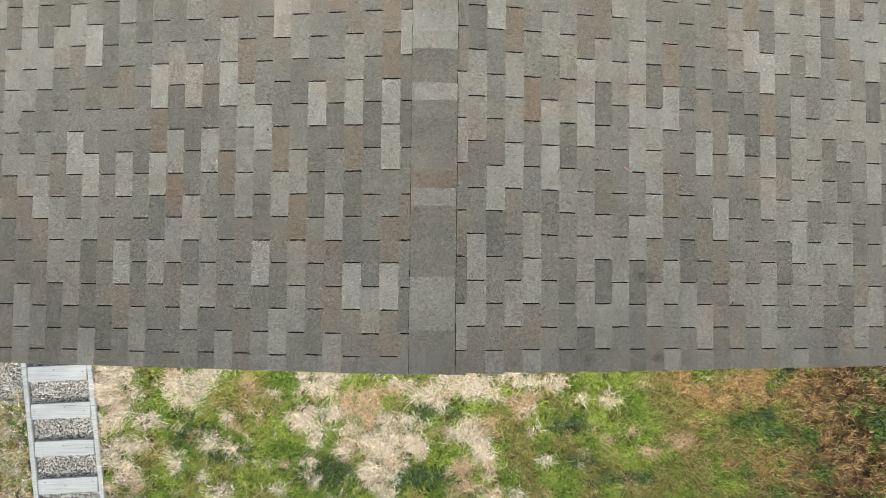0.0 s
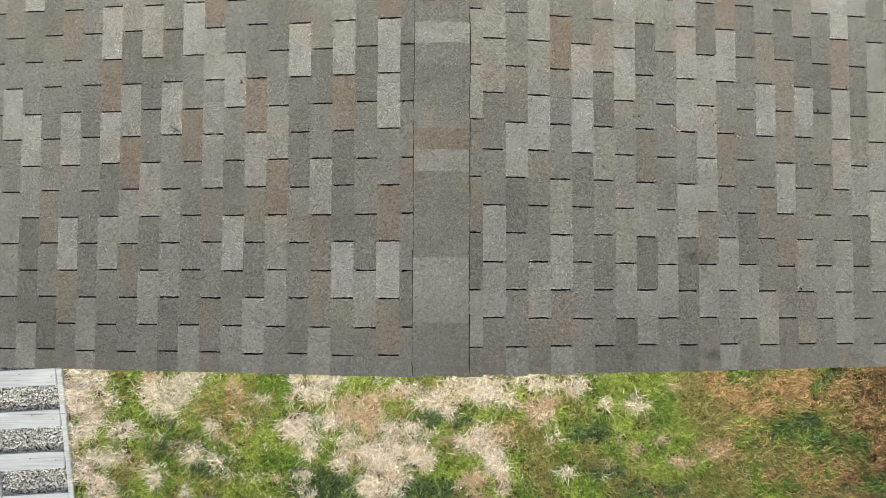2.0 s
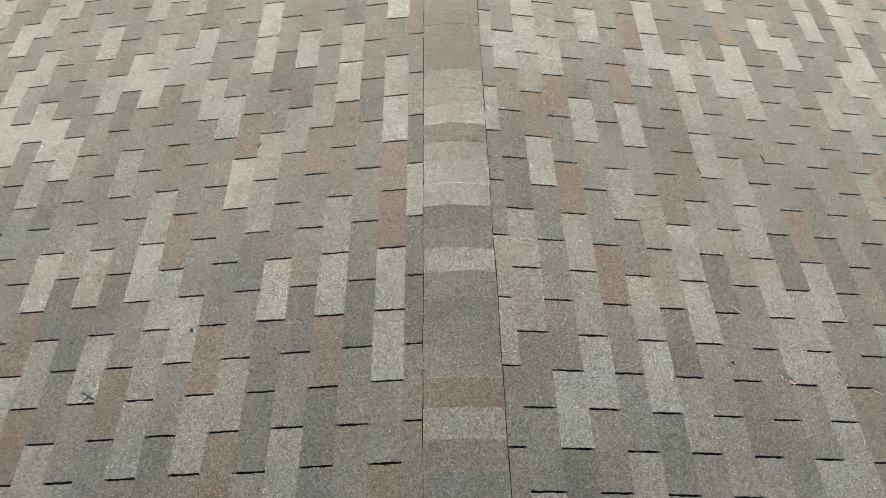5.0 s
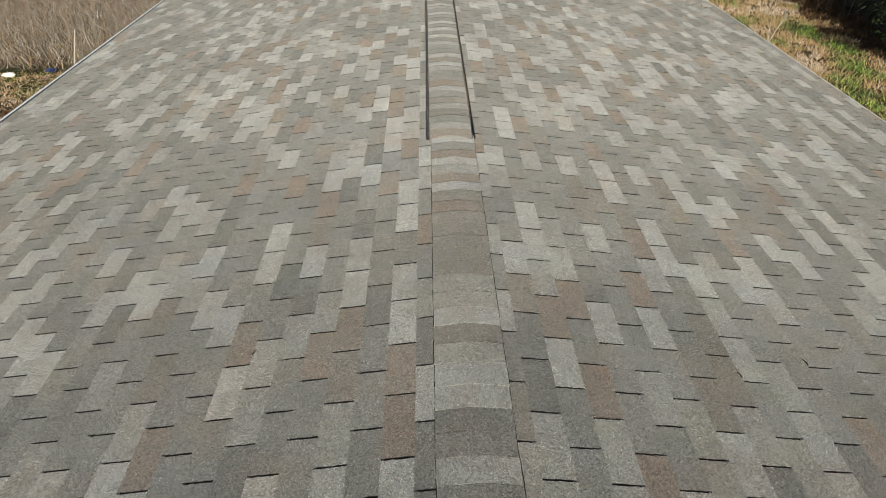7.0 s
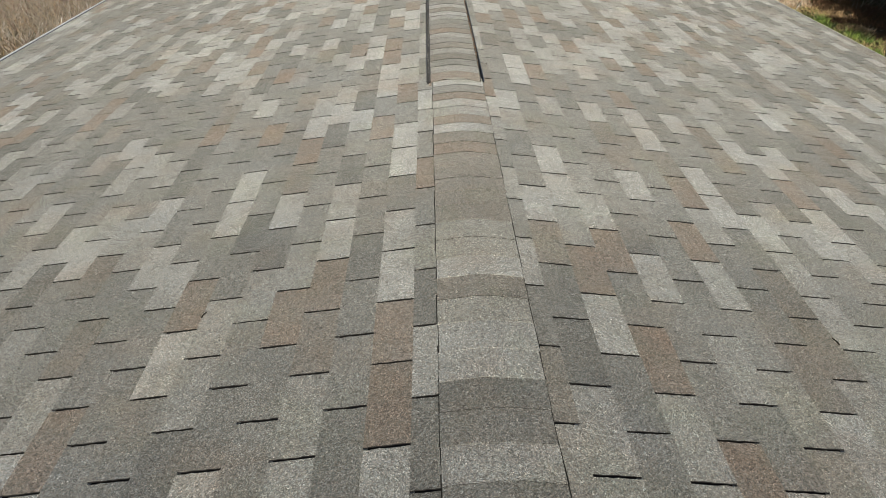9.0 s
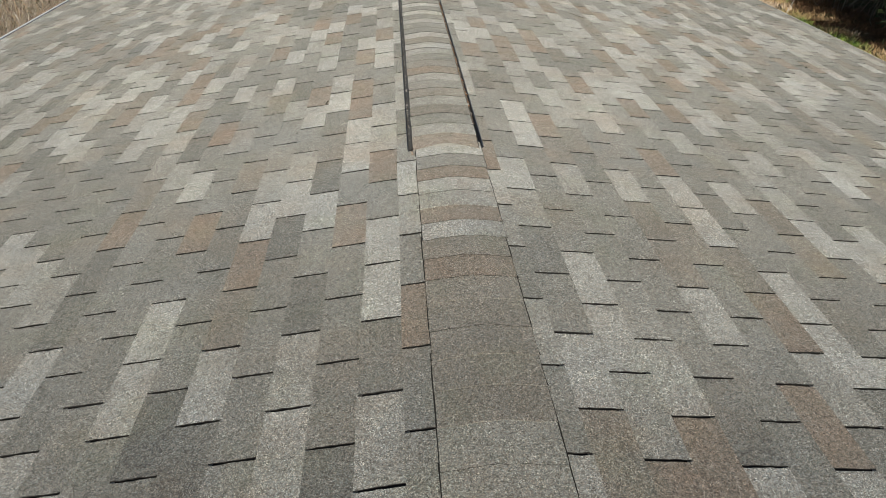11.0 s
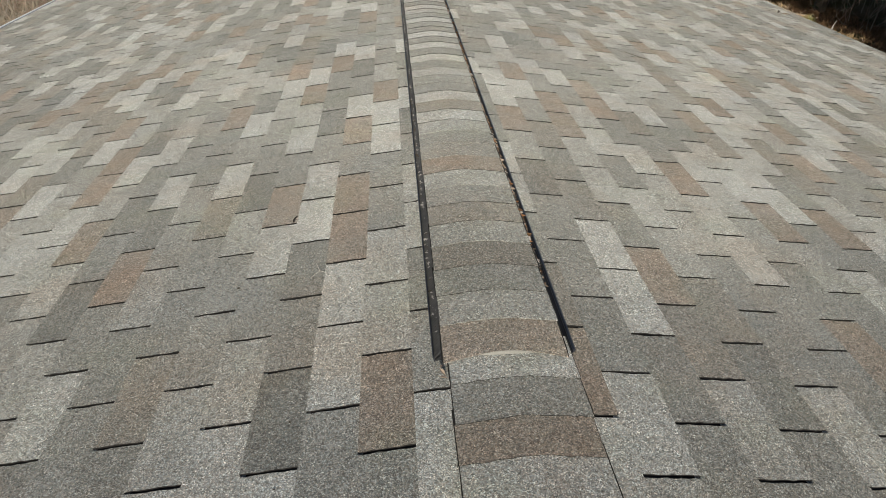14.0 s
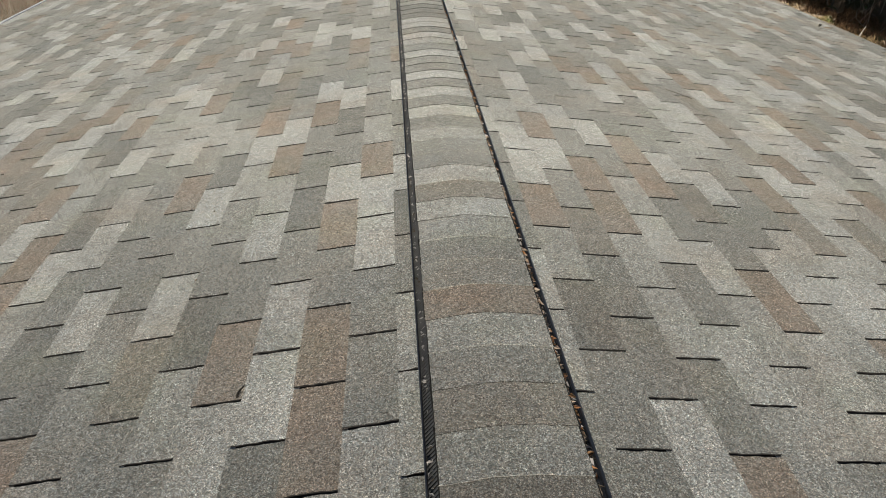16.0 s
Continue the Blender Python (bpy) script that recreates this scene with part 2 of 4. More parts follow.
# ---- mesh helpers ----
def mesh_object(name, verts, faces, mats, parent=None, label="", picks=None):
    """One mesh object from numpy verts and equal-sided faces; picks: a material index for each face."""
    data = bpy.data.meshes.new(name)
    data.from_pydata(np.asarray(verts).reshape(-1, 3).tolist(), [], np.asarray(faces).tolist())
    for m in mats:
        data.materials.append(m)
    if picks is not None:
        data.polygons.foreach_set("material_index", np.asarray(picks, dtype=np.int32))
    data.update()
    ob = new(name, data)
    if parent:
        ob.parent = parent
    return tagged(ob, label)


def part(name, bm, mat, parent, label=""):
    data = bpy.data.meshes.new(name)
    bmesh.ops.recalc_face_normals(bm, faces=bm.faces[:])
    bm.to_mesh(data)
    bm.free()
    data.materials.append(mat)
    ob = new(name, data)
    if parent:
        ob.parent = parent
    return tagged(ob, label)


def add_box(bm, x0, y0, z0, x1, y1, z1, bevel=0.0):
    r = bmesh.ops.create_cube(bm, size=1.0)
    for v in r["verts"]:
        v.co = Vector(((x0 + x1) / 2 + v.co.x * (x1 - x0), (y0 + y1) / 2 + v.co.y * (y1 - y0), (z0 + z1) / 2 + v.co.z * (z1 - z0)))
    if bevel:
        bmesh.ops.bevel(bm, geom=list({e for v in r["verts"] for e in v.link_edges}), offset=bevel, segments=2, affect="EDGES")


def box(x0, y0, z0, x1, y1, z1, bevel=0.0):
    bm = bmesh.new()
    add_box(bm, x0, y0, z0, x1, y1, z1, bevel)
    return bm


def prism(outline, y0, y1):
    """An outline of (x, z) drawn out along y."""
    bm = bmesh.new()
    a = [bm.verts.new((x, y0, z)) for x, z in outline]
    b = [bm.verts.new((x, y1, z)) for x, z in outline]
    n = len(outline)
    bm.faces.new(a)
    bm.faces.new(b[::-1])
    for i in range(n):
        bm.faces.new((a[i], b[i], b[(i + 1) % n], a[(i + 1) % n]))
    return bm


# ---- ground ----
rng = np.random.default_rng(7)
bm = bmesh.new()
bmesh.ops.create_grid(bm, x_segments=40, y_segments=40, size=600)
ground = part("ground", bm, ground_material(), None)
tagged(ground, "patchy lawn of green and sun-bleached grass", "ground", kind="structure")

# ---- the house ----
TH = math.atan(0.164)
CO, SI = math.cos(TH), math.sin(TH)
NEAR, FAR = -0.703, 15.2  # the two gable ends
EAVES = {-1: 4.445, 1: 4.465}  # how far each eave lies from the ridge, level
house = tagged(new("house"), "single-storey house under a low-pitched weathered asphalt shingle roof", "house")
WALLS = ((-4.05, -0.42, -3.90, 14.9), (3.90, -0.42, 4.05, 14.9), (-3.90, -0.42, 3.90, -0.27), (-3.90, 14.75, 3.90, 14.9))
for n, (x0, y0, x1, y1) in enumerate(WALLS):
    if n < 2:
        low = RIDGE - 0.03 - abs(x0 if n == 0 else x1) * SI / CO
        part("wall", box(x0, y0, 0, x1, y1, low - 0.02), WALL_PAINT, house)
    else:
        e0, e1 = RIDGE - 0.06 + x0 * SI / CO, RIDGE - 0.06 - x1 * SI / CO
        part("wall", prism(((x0, 0), (x1, 0), (x1, e1), (0, RIDGE - 0.06), (x0, e0)), y0, y1), WALL_PAINT, house)


def on_slope(side, s, y, w):
    """A place on a roof slope: s metres down from the ridge, w metres off the boards."""
    return Vector((side * (s * CO + w * SI), y, RIDGE - s * SI + w * CO))


slopes = {}
for side in (-1, 1):
    s_end = EAVES[side] / CO
    a, b = on_slope(side, 0, 0, -0.0025), on_slope(side, s_end - 0.012, 0, -0.0025)
    c, d = on_slope(side, s_end - 0.012, 0, -0.045), on_slope(side, 0, 0, -0.045)
    outline = [(a.x, a.z), (b.x, b.z), (c.x, c.z), (d.x, d.z)]
    slopes[side] = part("roof_slope", prism(outline, NEAR + 0.012, FAR - 0.012), DECK, house, "roof slope of mottled grey-brown shingles")
    e = on_slope(side, s_end, 0, 0)
    lip = 0.002 if side < 0 else 0.036
    x0, x1 = sorted((side * (EAVES[side] - 0.05), side * (EAVES[side] + lip)))
    part("drip_edge", box(x0, NEAR + 0.01, e.z - 0.028, x1, FAR - 0.01, e.z - 0.006, 0.003), WHITE_METAL, house, "white metal drip edge")
    if side < 0:
        g = EAVES[side]
        trough = [(-g + 0.027, e.z - 0.035), (-g + 0.027, e.z - 0.12), (-g - 0.035, e.z - 0.12), (-g - 0.066, e.z - 0.001), (-g - 0.038, e.z - 0.001), (-g - 0.030, e.z - 0.112), (-g + 0.019, e.z - 0.112), (-g + 0.023, e.z - 0.035)]
        gutter = part("gutter", prism(trough, NEAR + 0.01, FAR - 0.01), GUTTER_WHITE, house, "white metal gutter along the eave")
        # a near-black filling stands in for the shade between shingles and lip
        part("sludge", box(-g - 0.0375, NEAR + 0.03, e.z - 0.10, -g - 0.004, FAR - 0.03, e.z - 0.008), NEAR_BLACK, gutter, "near-black strip standing for the shade in the gutter")
    x0, x1 = sorted((side * (EAVES[side] - 0.06), side * (EAVES[side] - 0.03)))
    part("fascia", box(x0, NEAR + 0.03, e.z - 0.19, x1, FAR - 0.03, e.z - 0.032), WHITE_METAL, house, "white fascia board")
    for y0, y1 in ((NEAR + 0.02, NEAR + 0.045), (FAR - 0.045, FAR - 0.02)):
        f0, f1 = on_slope(side, 0.004, 0, -0.05), on_slope(side, s_end - 0.1, 0, -0.05)
        part("rake_board", prism([(f0.x, f0.z), (f1.x, f1.z), (f1.x, f1.z - 0.14), (f0.x, f0.z - 0.14)], y0, y1), WHITE_METAL, house, "white rake board")

# ---- shingles ----
TAB, SLOT = 0.3048, 0.0082
EXPOSED = {-1: 0.12585, 1: 0.12669}  # how much of a course shows
FIRST = {-1: 0.2124, 1: 0.2385}  # where the uppermost course ends, down from the ridge
PHASE = {-1: (0.1671, 0.0166), 1: (0.0667, 0.2182)}  # where the slots of even and odd courses lie
DRIFT = {-1: -0.00010, 1: -0.00107}  # and how far they wander from course to course
COURSE_TONES = {-1: {}, 1: {}}
# tones of the tabs, course by course down from the ridge, each from the near gable on
COURSE_TONES[-1] = {
    0: "GDGTDDDPDGGBGLPGGPLGDPGGPGBG",
    1: "GTPBGPPBBPLDPPGBLPGGPPBLGGGGG",
    2: "GLDGGDGGGDGGGBGPPBBGBPGDPGTBPG",
    3: "GGPDDBPLTBPLDGPDGDPPGDGGBPGGDL",
    4: "LTTLGDGGBLGGGDPLGPBGPLBPGDGGPP",
    5: "GDGGDDPGGLDPTBPLGGLDGGLPBTTGBL",
    6: "GLLBLGDLLGDGGGGTGGTPGPDLGDPLBG",
    7: "LLDGLBGGPBGPPGBGGLGGGGBGLGDGTP",
    8: "GGPDGPGGGPGDGGGPGBDPGGGPLBGGP",
    9: "TTGTLLPBGGPDGGGGLDGDGPLGLLPLG",
    10: "LGGGBGPLTGLPDDBTLLBLPDGPLGPGB",
    11: "DDLLGPDGGGTLGLGGGGPPBBL.DBP",
    12: "GLDPDDPGLGPLGPGGGPPLGPBL",
    13: "GGTLBLDLGDDPGLPGGDDLPD..P.B",
    14: "DGLDPBPGGGLDDDPGGGGBTP...B..L",
    15: "LLDGGDGG...............P....D",
    16: "GTPGPGTG.................B",
    17: "TDGTGGGD................BL",
    18: "LDDLPGDP",
    19: "GGLLGPGG",
    20: "..........................P",
}
COURSE_TONES[1] = {
    0: "GLDTGPLTGPGLGLPBTGPPGGDPGT",
    1: "TLPGGLLDGTPGDLPGGGDLBPPLGGGG",
    2: "LGGDPTGGPBLPPGGDPPGGTGPBLPGGP",
    3: "TLGTPLLBGBPLGGLTBGPLBBGLGDPGP",
    4: "LTPCGGBGGPDGGGGDTLPGPLGPGGGPL",
    5: "GGGDPPGLGGGPTTPGGLLPGBBGGLBG",
    6: "DGDGCDCCGPBGGTGGGPPBGTPGGPBT",
    7: "DLLLGPPTGGLBTPPBGLLPGPLGGLPG",
    8: "GLDLTGDCTTGPPGDDGLBPLGGLPPBT",
    9: "GLLGGGCGPLPGGGPGPGPPTBGLPGLP",
    10: "DGDPGLPPLGGLGTTGGGBGLP.....P",
    11: "TLTPLLDGGGPDGPLLGPLTTPBP..B",
    12: "LGLGTGPBGGLPBPGGPGPGBLP.P.B",
    13: "GLDGGGDGGGGDGPGGGLTGPB.P",
    14: "GLGTGPTGGGGGPTGGGLPTGP..BBPP",
    15: "DGTPTTDG.............P......P",
    16: "GTLGGPDG............L......P",
    17: "GLGDGDGP..............B.P..B",
    18: "TLLGLPBP...............P.B",
    19: "GGDLGDGL",
    21: ".........................P",
}

MIX = {"near": "GGGGGGLLLLLDDDDDPTTTBL", "far": "GGGGGGGLLLPPPPDDDTTTB"}  # what the tabs that cannot be told apart are drawn from
tone_random = random.Random(11)
tab_random = random.Random(5)


def tone_of(side, k, j):
    """The tone of tab j (counted from the near gable) in course k."""
    row = COURSE_TONES[side].get(k, "")
    drawn = tone_random.choice(MIX["near" if j < 9 else "far"])
    c = row[j] if j < len(row) else "."
    return c if c != "." else drawn


def tab_corners(side, k, y0, y1, jitter):
    """The eight corners of one tab: it lies on the next course and is thickest at its lower edge."""
    s1 = FIRST[side] + k * EXPOSED[side]
    s1 = min(s1, EAVES[side] / CO)
    s0 = max(s1 - EXPOSED[side] - 0.012, 0.015)
    a, b, c, d = jitter
    pts = []
    for s, y, w in ((s0, y0, -0.002), (s0, y1, -0.002), (s1 + a, y1, 0.0022), (s1 + b, y0, 0.0022),
                    (s0, y0, 0.0012), (s0, y1, 0.0012), (s1 + a, y1, 0.0062 + c), (s1 + b, y0, 0.0062 + d)):
        pts.append(on_slope(side, s, y, w))
    return pts


def ragged_tab(side, k, y0, y1, jitter):
    """A tab with hand-cut, crumbling sides: points and quads; the first eight quads are its upper face."""
    s1 = min(FIRST[side] + k * EXPOSED[side], EAVES[side] / CO)
    s0 = max(s1 - EXPOSED[side] - 0.012, 0.015)
    a, b, c, d = jitter
    pts, quads = [], []
    for f in (0.0, 0.22, 0.34, 0.46, 0.57, 0.68, 0.79, 0.90, 1.0):
        rough = 0.0 if f == 0.0 else 0.0017
        for y, ds, dw in ((y0, b, d), (y1, a, c)):
            y += tab_random.uniform(-rough, rough)
            s = s0 + (s1 - s0) * f + (ds if f == 1.0 else 0.0)
            pts.append(on_slope(side, s, y, 0.0012 + (0.0050 + dw) * f))
            pts.append(on_slope(side, s, y, -0.002 + 0.0042 * f))
    for which in range(4):  # upper face, underside, near side, far side
        for i in range(0, 32, 4):
            lt, lb, rt, rb = i, i + 1, i + 2, i + 3
            quads.append(((lt, lt + 4, rt + 4, rt), (lb, rb, rb + 4, lb + 4), (lt, lb, lb + 4, lt + 4), (rt, rt + 4, rb + 4, rb))[which])
    quads += [(0, 2, 3, 1), (32, 33, 35, 34)]
    return pts, quads if side > 0 else [q[::-1] for q in quads]


BOX_FACES = [(0, 1, 2, 3), (4, 7, 6, 5), (0, 4, 5, 1), (1, 5, 6, 2), (2, 6, 7, 3), (3, 7, 4, 0)]
BOX_FLIPPED = [f[::-1] for f in BOX_FACES]
TONE_KEYS = list(TONES)
TOP_ONLY = [1, 0, 1, 1, 1, 1]  # granules above, bare asphalt on the cut edges
for side in (-1, 1):
    shared, far_verts, far_faces, far_picks = {}, [], [], []
    faces = BOX_FACES if side > 0 else BOX_FLIPPED
    courses = int(math.ceil((EAVES[side] / CO - FIRST[side]) / EXPOSED[side])) + 1
    for k in range(courses):
        start = PHASE[side][k % 2] + DRIFT[side] * k
        while start > NEAR + 0.02:
            start -= TAB
        j, y, here = 0, start, 0.0
        while y < FAR:
            there = tab_random.choice((-0.003, 0.0, 0.003))  # slots wander a little
            step = (here, there)
            y0, y1 = max(NEAR, y + SLOT / 2 + here), min(FAR, y + TAB - SLOT / 2 + there)
            jitter = [tab_random.uniform(-0.0015, 0.0015) for _ in range(2)] + [tab_random.uniform(-0.0008, 0.0016) for _ in range(2)]
            tone = tone_of(side, k, j)
            if y1 - y0 > 0.01:
                whole = y0 > NEAR and y1 < FAR and k < courses - 1
                if k < 12 and j < 25:
                    key = (tone, k == 0, step, tab_random.randrange(6)) if whole else (tone, k, j)
                    if key not in shared:
                        pts, quads = ragged_tab(side, k, y0, y1, jitter)
                        pts = [p - Vector((0, y0, 0)) for p in pts]
                        origin = on_slope(side, FIRST[side] + k * EXPOSED[side], 0, 0)
                        data = bpy.data.meshes.new("shingle")
                        data.from_pydata([p - origin for p in pts], [], quads)
                        data.materials.append(TAB_MATS[tone])
                        data.materials.append(DECK)
                        data.polygons.foreach_set("material_index", [0] * 8 + [1] * 26)
                        shared[key] = data
                    ob = new("shingle", shared[key])
                    ob.parent = slopes[side]
                    ob.matrix_basis = Matrix.Translation(on_slope(side, FIRST[side] + k * EXPOSED[side], y0, 0))
                else:
                    base = len(far_verts)
                    far_verts += [tuple(p) for p in tab_corners(side, k, y0, y1, jitter)]
                    far_faces += [tuple(base + i for i in f) for f in faces]
                    far_picks += [TONE_KEYS.index(tone) if i == 0 else len(TONE_KEYS) for i in TOP_ONLY]
            y += TAB
            here = there
            j += 1
    field = mesh_object("shingle_field", far_verts, far_faces, [FIELD_MATS[k] for k in TONE_KEYS] + [DECK], slopes[side], "mottled grey-brown shingles", far_picks)
    tagged(field, kind="stuff")


# ---- ridge caps ----
def cap_height(x, lift):
    return RIDGE + lift - (SI / CO) * (math.sqrt(x * x + 0.0025) - 0.05)


def cap_mesh(tone, y_len, half, lift, thick, rng_c, lit_butt=False):
    """A cap shingle bent over the ridge; its butt lies at y = 0, raised on the cap before it. Its cut edges are bare
    asphalt; a thin rim of its upper face is as dark.
    """
    xs = [-half - 0.0018] + [-half + 2 * half * i / 20 for i in range(21)] + [half + 0.0018]
    n = len(xs) - 1
    bm = bmesh.new()
    rows = []
    wob = [rng_c.uniform(-0.002, 0.002) * (not lit_butt) for _ in xs]
    rag = [rng_c.uniform(-0.0016, 0.003) for _ in range(6)]
    plain_butt = rng_c.random() < 0.4
    for r, (y, up) in enumerate(((0.0, 0.0052), (0.02, 0.0050), (y_len, 0.0))):
        top, low = [], []
        for i, x in enumerate(xs):
            edge = 0.0
            if i in (0, n):
                edge = rag[r * 2 + (i > 0)] * (-1 if i == 0 else 1)
            z = cap_height(x, lift + up) - RIDGE
            drop, skirt = 0.0, thick
            if lit_butt:
                drop = (0.013, 0.008, 0.0)[r] * min(1.0, (x / half) ** 2)
                skirt = 0.0015 + (thick if r == 0 else 0.0) * max(0.0, 1.0 - (x / (0.46 * half)) ** 2)
            z -= drop
            yy = y + (wob[i] if r == 0 else 0.0)
            top.append(bm.verts.new((x + edge, yy, z)))
            low.append(bm.verts.new((x + edge, yy, z - skirt)))
        rows.append((top, low))
    bare = []
    for (t0, l0), (t1, l1) in zip(rows, rows[1:]):
        for i in range(n):
            f = bm.faces.new((t0[i], t0[i + 1], t1[i + 1], t1[i]))
            if i in (0, n - 1):
                bare.append(f)
            bm.faces.new((l0[i], l1[i], l1[i + 1], l0[i + 1]))
        for i in (0, n):
            bare.append(bm.faces.new((t0[i], t1[i], l1[i], l0[i])))
    for end, (t, l) in enumerate((rows[0], rows[-1])):
        for i in range(n):
            f = bm.faces.new((t[i], l[i], l[i + 1], t[i + 1]))
            # the middle of this butt takes the sunlit colour
            if lit_butt and not end:
                f.material_index = 2 if abs(xs[i] + xs[i + 1]) < 0.9 * half else 0
            elif end or not plain_butt:
                bare.append(f)
    for f in bare:
        f.material_index = 1
    bmesh.ops.recalc_face_normals(bm, faces=bm.faces[:])
    data = bpy.data.meshes.new("cap_shingle")
    bm.to_mesh(data)
    bm.free()
    data.materials.append(TAB_MATS[tone])
    data.materials.append(DECK)
    data.materials.append(LIT_EDGE)
    return data


VENT_START, VENT_END = 3.916, 14.2
CAP_STEP, CAP_BUTT = 0.1150, 1.427  # exposure of a cap, and where one of the butts lies
cap_random = random.Random(3)


def cap_middle(y):
    """The caps wander a little off the ridge line."""
    return 0.0125 + 0.0025 * y


ridge = tagged(new("ridge_cap"), "row of bent shingles capping the ridge")
ridge.parent = house
CAP_ROW = "GGGLLLGGGTLBGGGGPGD" + "PPCTPCCTTTTTBTPBLPBGP"  # from the near gable to the vent
for i, tone in enumerate(CAP_ROW):
    y = CAP_BUTT + (i - 19) * CAP_STEP + 0.0076 * min(max(i - 19, 0), 14) - 0.0025 * max(i - 33, 0) + cap_random.uniform(-0.004, 0.004)  # laid a little wider past the middle
    y0 = max(y, NEAR + 0.010)
    length = y + CAP_STEP + 0.04 - y0
    ob = new("cap_shingle", cap_mesh(tone, length, 0.1490, 0.005, 0.0017, cap_random))
    ob.parent = ridge
    ob.matrix_basis = pose(cap_middle(y) + cap_random.uniform(-0.002, 0.002), y0, RIDGE, 0, 0, cap_random.uniform(-0.3, 0.1))

# ---- ridge vent ----
vent = tagged(new("ridge_vent"), "black plastic ridge vent under cap shingles")
vent.parent = house
VENT_STEP, VENT_BUTT, VENT_MID = 0.1233, 3.890, 0.0115
VENT_ROW = "BLGTLTGLBGGLPTPGGLGPGPGPGGPGLPGP"
vent_caps = int((VENT_END - VENT_BUTT) / VENT_STEP)
for i in range(vent_caps):
    tone = VENT_ROW[i] if i < len(VENT_ROW) else cap_random.choice("GGTDPPLB")
    thick = 0.0095 if i == 0 else 0.0017
    ob = new("cap_shingle", cap_mesh(tone, VENT_STEP + 0.025, 0.1485, 0.022, thick, cap_random, i == 0))
    ob.parent = vent
    ob.matrix_basis = pose(VENT_MID + cap_random.uniform(-0.0015, 0.0015), VENT_BUTT + i * VENT_STEP, RIDGE, 0, 0, cap_random.uniform(-0.15, 0.15))
ends = []
n = 12
for i in range(n + 1):
    x = -0.147 + 0.294 * i / n
    ends.append((x + VENT_MID, cap_height(x, 0.0195)))
under = [(x, RIDGE - abs(x) * SI / CO + 0.004) for x, _ in ends[::-1]]
part("vent_body", prism(ends + under, VENT_START + 0.012, VENT_END - 0.01), VENT_PLASTIC, vent, "black plastic vent body")
for side in (-1, 1):
    edge = 0.156 if side < 0 else 0.168
    a = on_slope(side, edge / CO, 0, 0.004)
    fin = [(-0.0015, 0.0), (0.0015, -0.001), (0.0120, 0.0125), (0.0155, 0.0175), (0.0150, 0.0215), (0.0118, 0.0222), (0.0085, 0.0195), (0.0092, 0.0140)]
    if side < 0:  # this one stands almost upright
        fin = [(-0.0015, 0.0), (0.0015, -0.001), (0.0036, 0.0115), (0.0056, 0.0170), (0.0060, 0.0208), (0.0036, 0.0215), (0.0018, 0.0185), (0.0010, 0.0125)]
    part("baffle", prism([(a.x + side * x, a.z + z) for x, z in fin], VENT_START, VENT_END), BAFFLE_PLASTIC, vent, "black plastic baffle")
    inner = side * 0.1485 + VENT_MID
    floor_z = a.z + 0.003
    lo = prism([(inner, floor_z + 0.016), (a.x, floor_z), (a.x, floor_z - 0.003), (inner, floor_z - 0.002)], VENT_START + 0.004, VENT_END)
    part("louvre_floor", lo, VENT_PLASTIC, vent)
    verts, faces = [], []
    y = VENT_START + 0.008
    while y < VENT_END - 0.02:
        base = len(verts)
        for xx, zz, dy in ((inner, floor_z + 0.017, 0.010), (a.x, floor_z + 0.001, 0.0)):
            for yy in (0.0, 0.0044):
                for h in (0.0, 0.0055):
                    verts.append((xx, y + dy + yy, zz + h))
        faces += [tuple(base + i for i in f) for f in ((0, 1, 3, 2), (4, 6, 7, 5), (0, 4, 5, 1), (2, 3, 7, 6), (1, 5, 7, 3), (0, 2, 6, 4))]
        y += 0.0105
    mesh_object("louvre_ribs", verts, faces, [RIB_DUST], vent, "row of slanting black ribs")

# ---- what has gathered on the roof ----
def flakes(name, spots, size, mats, parent, label, seed):
    """Small curled scraps, each a bent four-sided leaf with a fold."""
    g = np.random.default_rng(seed)
    verts, faces, picks = [], [], []
    for x, y, z in spots:
        l, w = g.uniform(*size), g.uniform(0.15, 0.5)
        a, t = g.uniform(0, 6.283), g.uniform(-0.5, 0.5)
        u = np.array([math.cos(a), math.sin(a), t]) * l / 2
        v = np.array([-math.sin(a), math.cos(a), g.uniform(-0.4, 0.4)]) * l * w / 2
        up = np.array([0, 0, l * g.uniform(0.1, 0.35)])
        c = np.array([x, y, z + l * 0.2])
        base = len(verts)
        verts += [tuple(c - u), tuple(c + v + up), tuple(c + u), tuple(c - v + up), tuple(c - up * 0.3)]
        faces += [(base, base + 1, base + 4), (base + 1, base + 2, base + 4), (base + 2, base + 3, base + 4), (base + 3, base, base + 4)]
        picks += [g.integers(len(mats))] * 4
    ob = mesh_object(name, verts, faces, mats, parent, label, picks)
    return tagged(ob, label, kind="stuff")


g = np.random.default_rng(21)
channel = [(0.1628 + g.normal(0, 0.0026), y, RIDGE - 0.009 + abs(g.normal(0, 0.003))) for y in VENT_START + 0.25 + g.gamma(1.5, 1.2, 1300) if y < 11.5]
tagged(flakes("leaf_debris", channel, (0.005, 0.028), [LITTER_PALE, FLUFF, LITTER_PALE, BARK, RUST_LEAF, NEAR_BLACK, LITTER], vent, "dead leaf scraps caught along the vent", 2))
channel = [(-0.147 + g.normal(0, 0.004), y, RIDGE - 0.010 + abs(g.normal(0, 0.002))) for y in g.uniform(VENT_START + 0.05, 11.5, 750)]
tagged(flakes("fluff_debris", channel, (0.005, 0.017), [FLUFF, FLUFF, BARK], vent, "grey fluff caught in the vent ribs", 3))
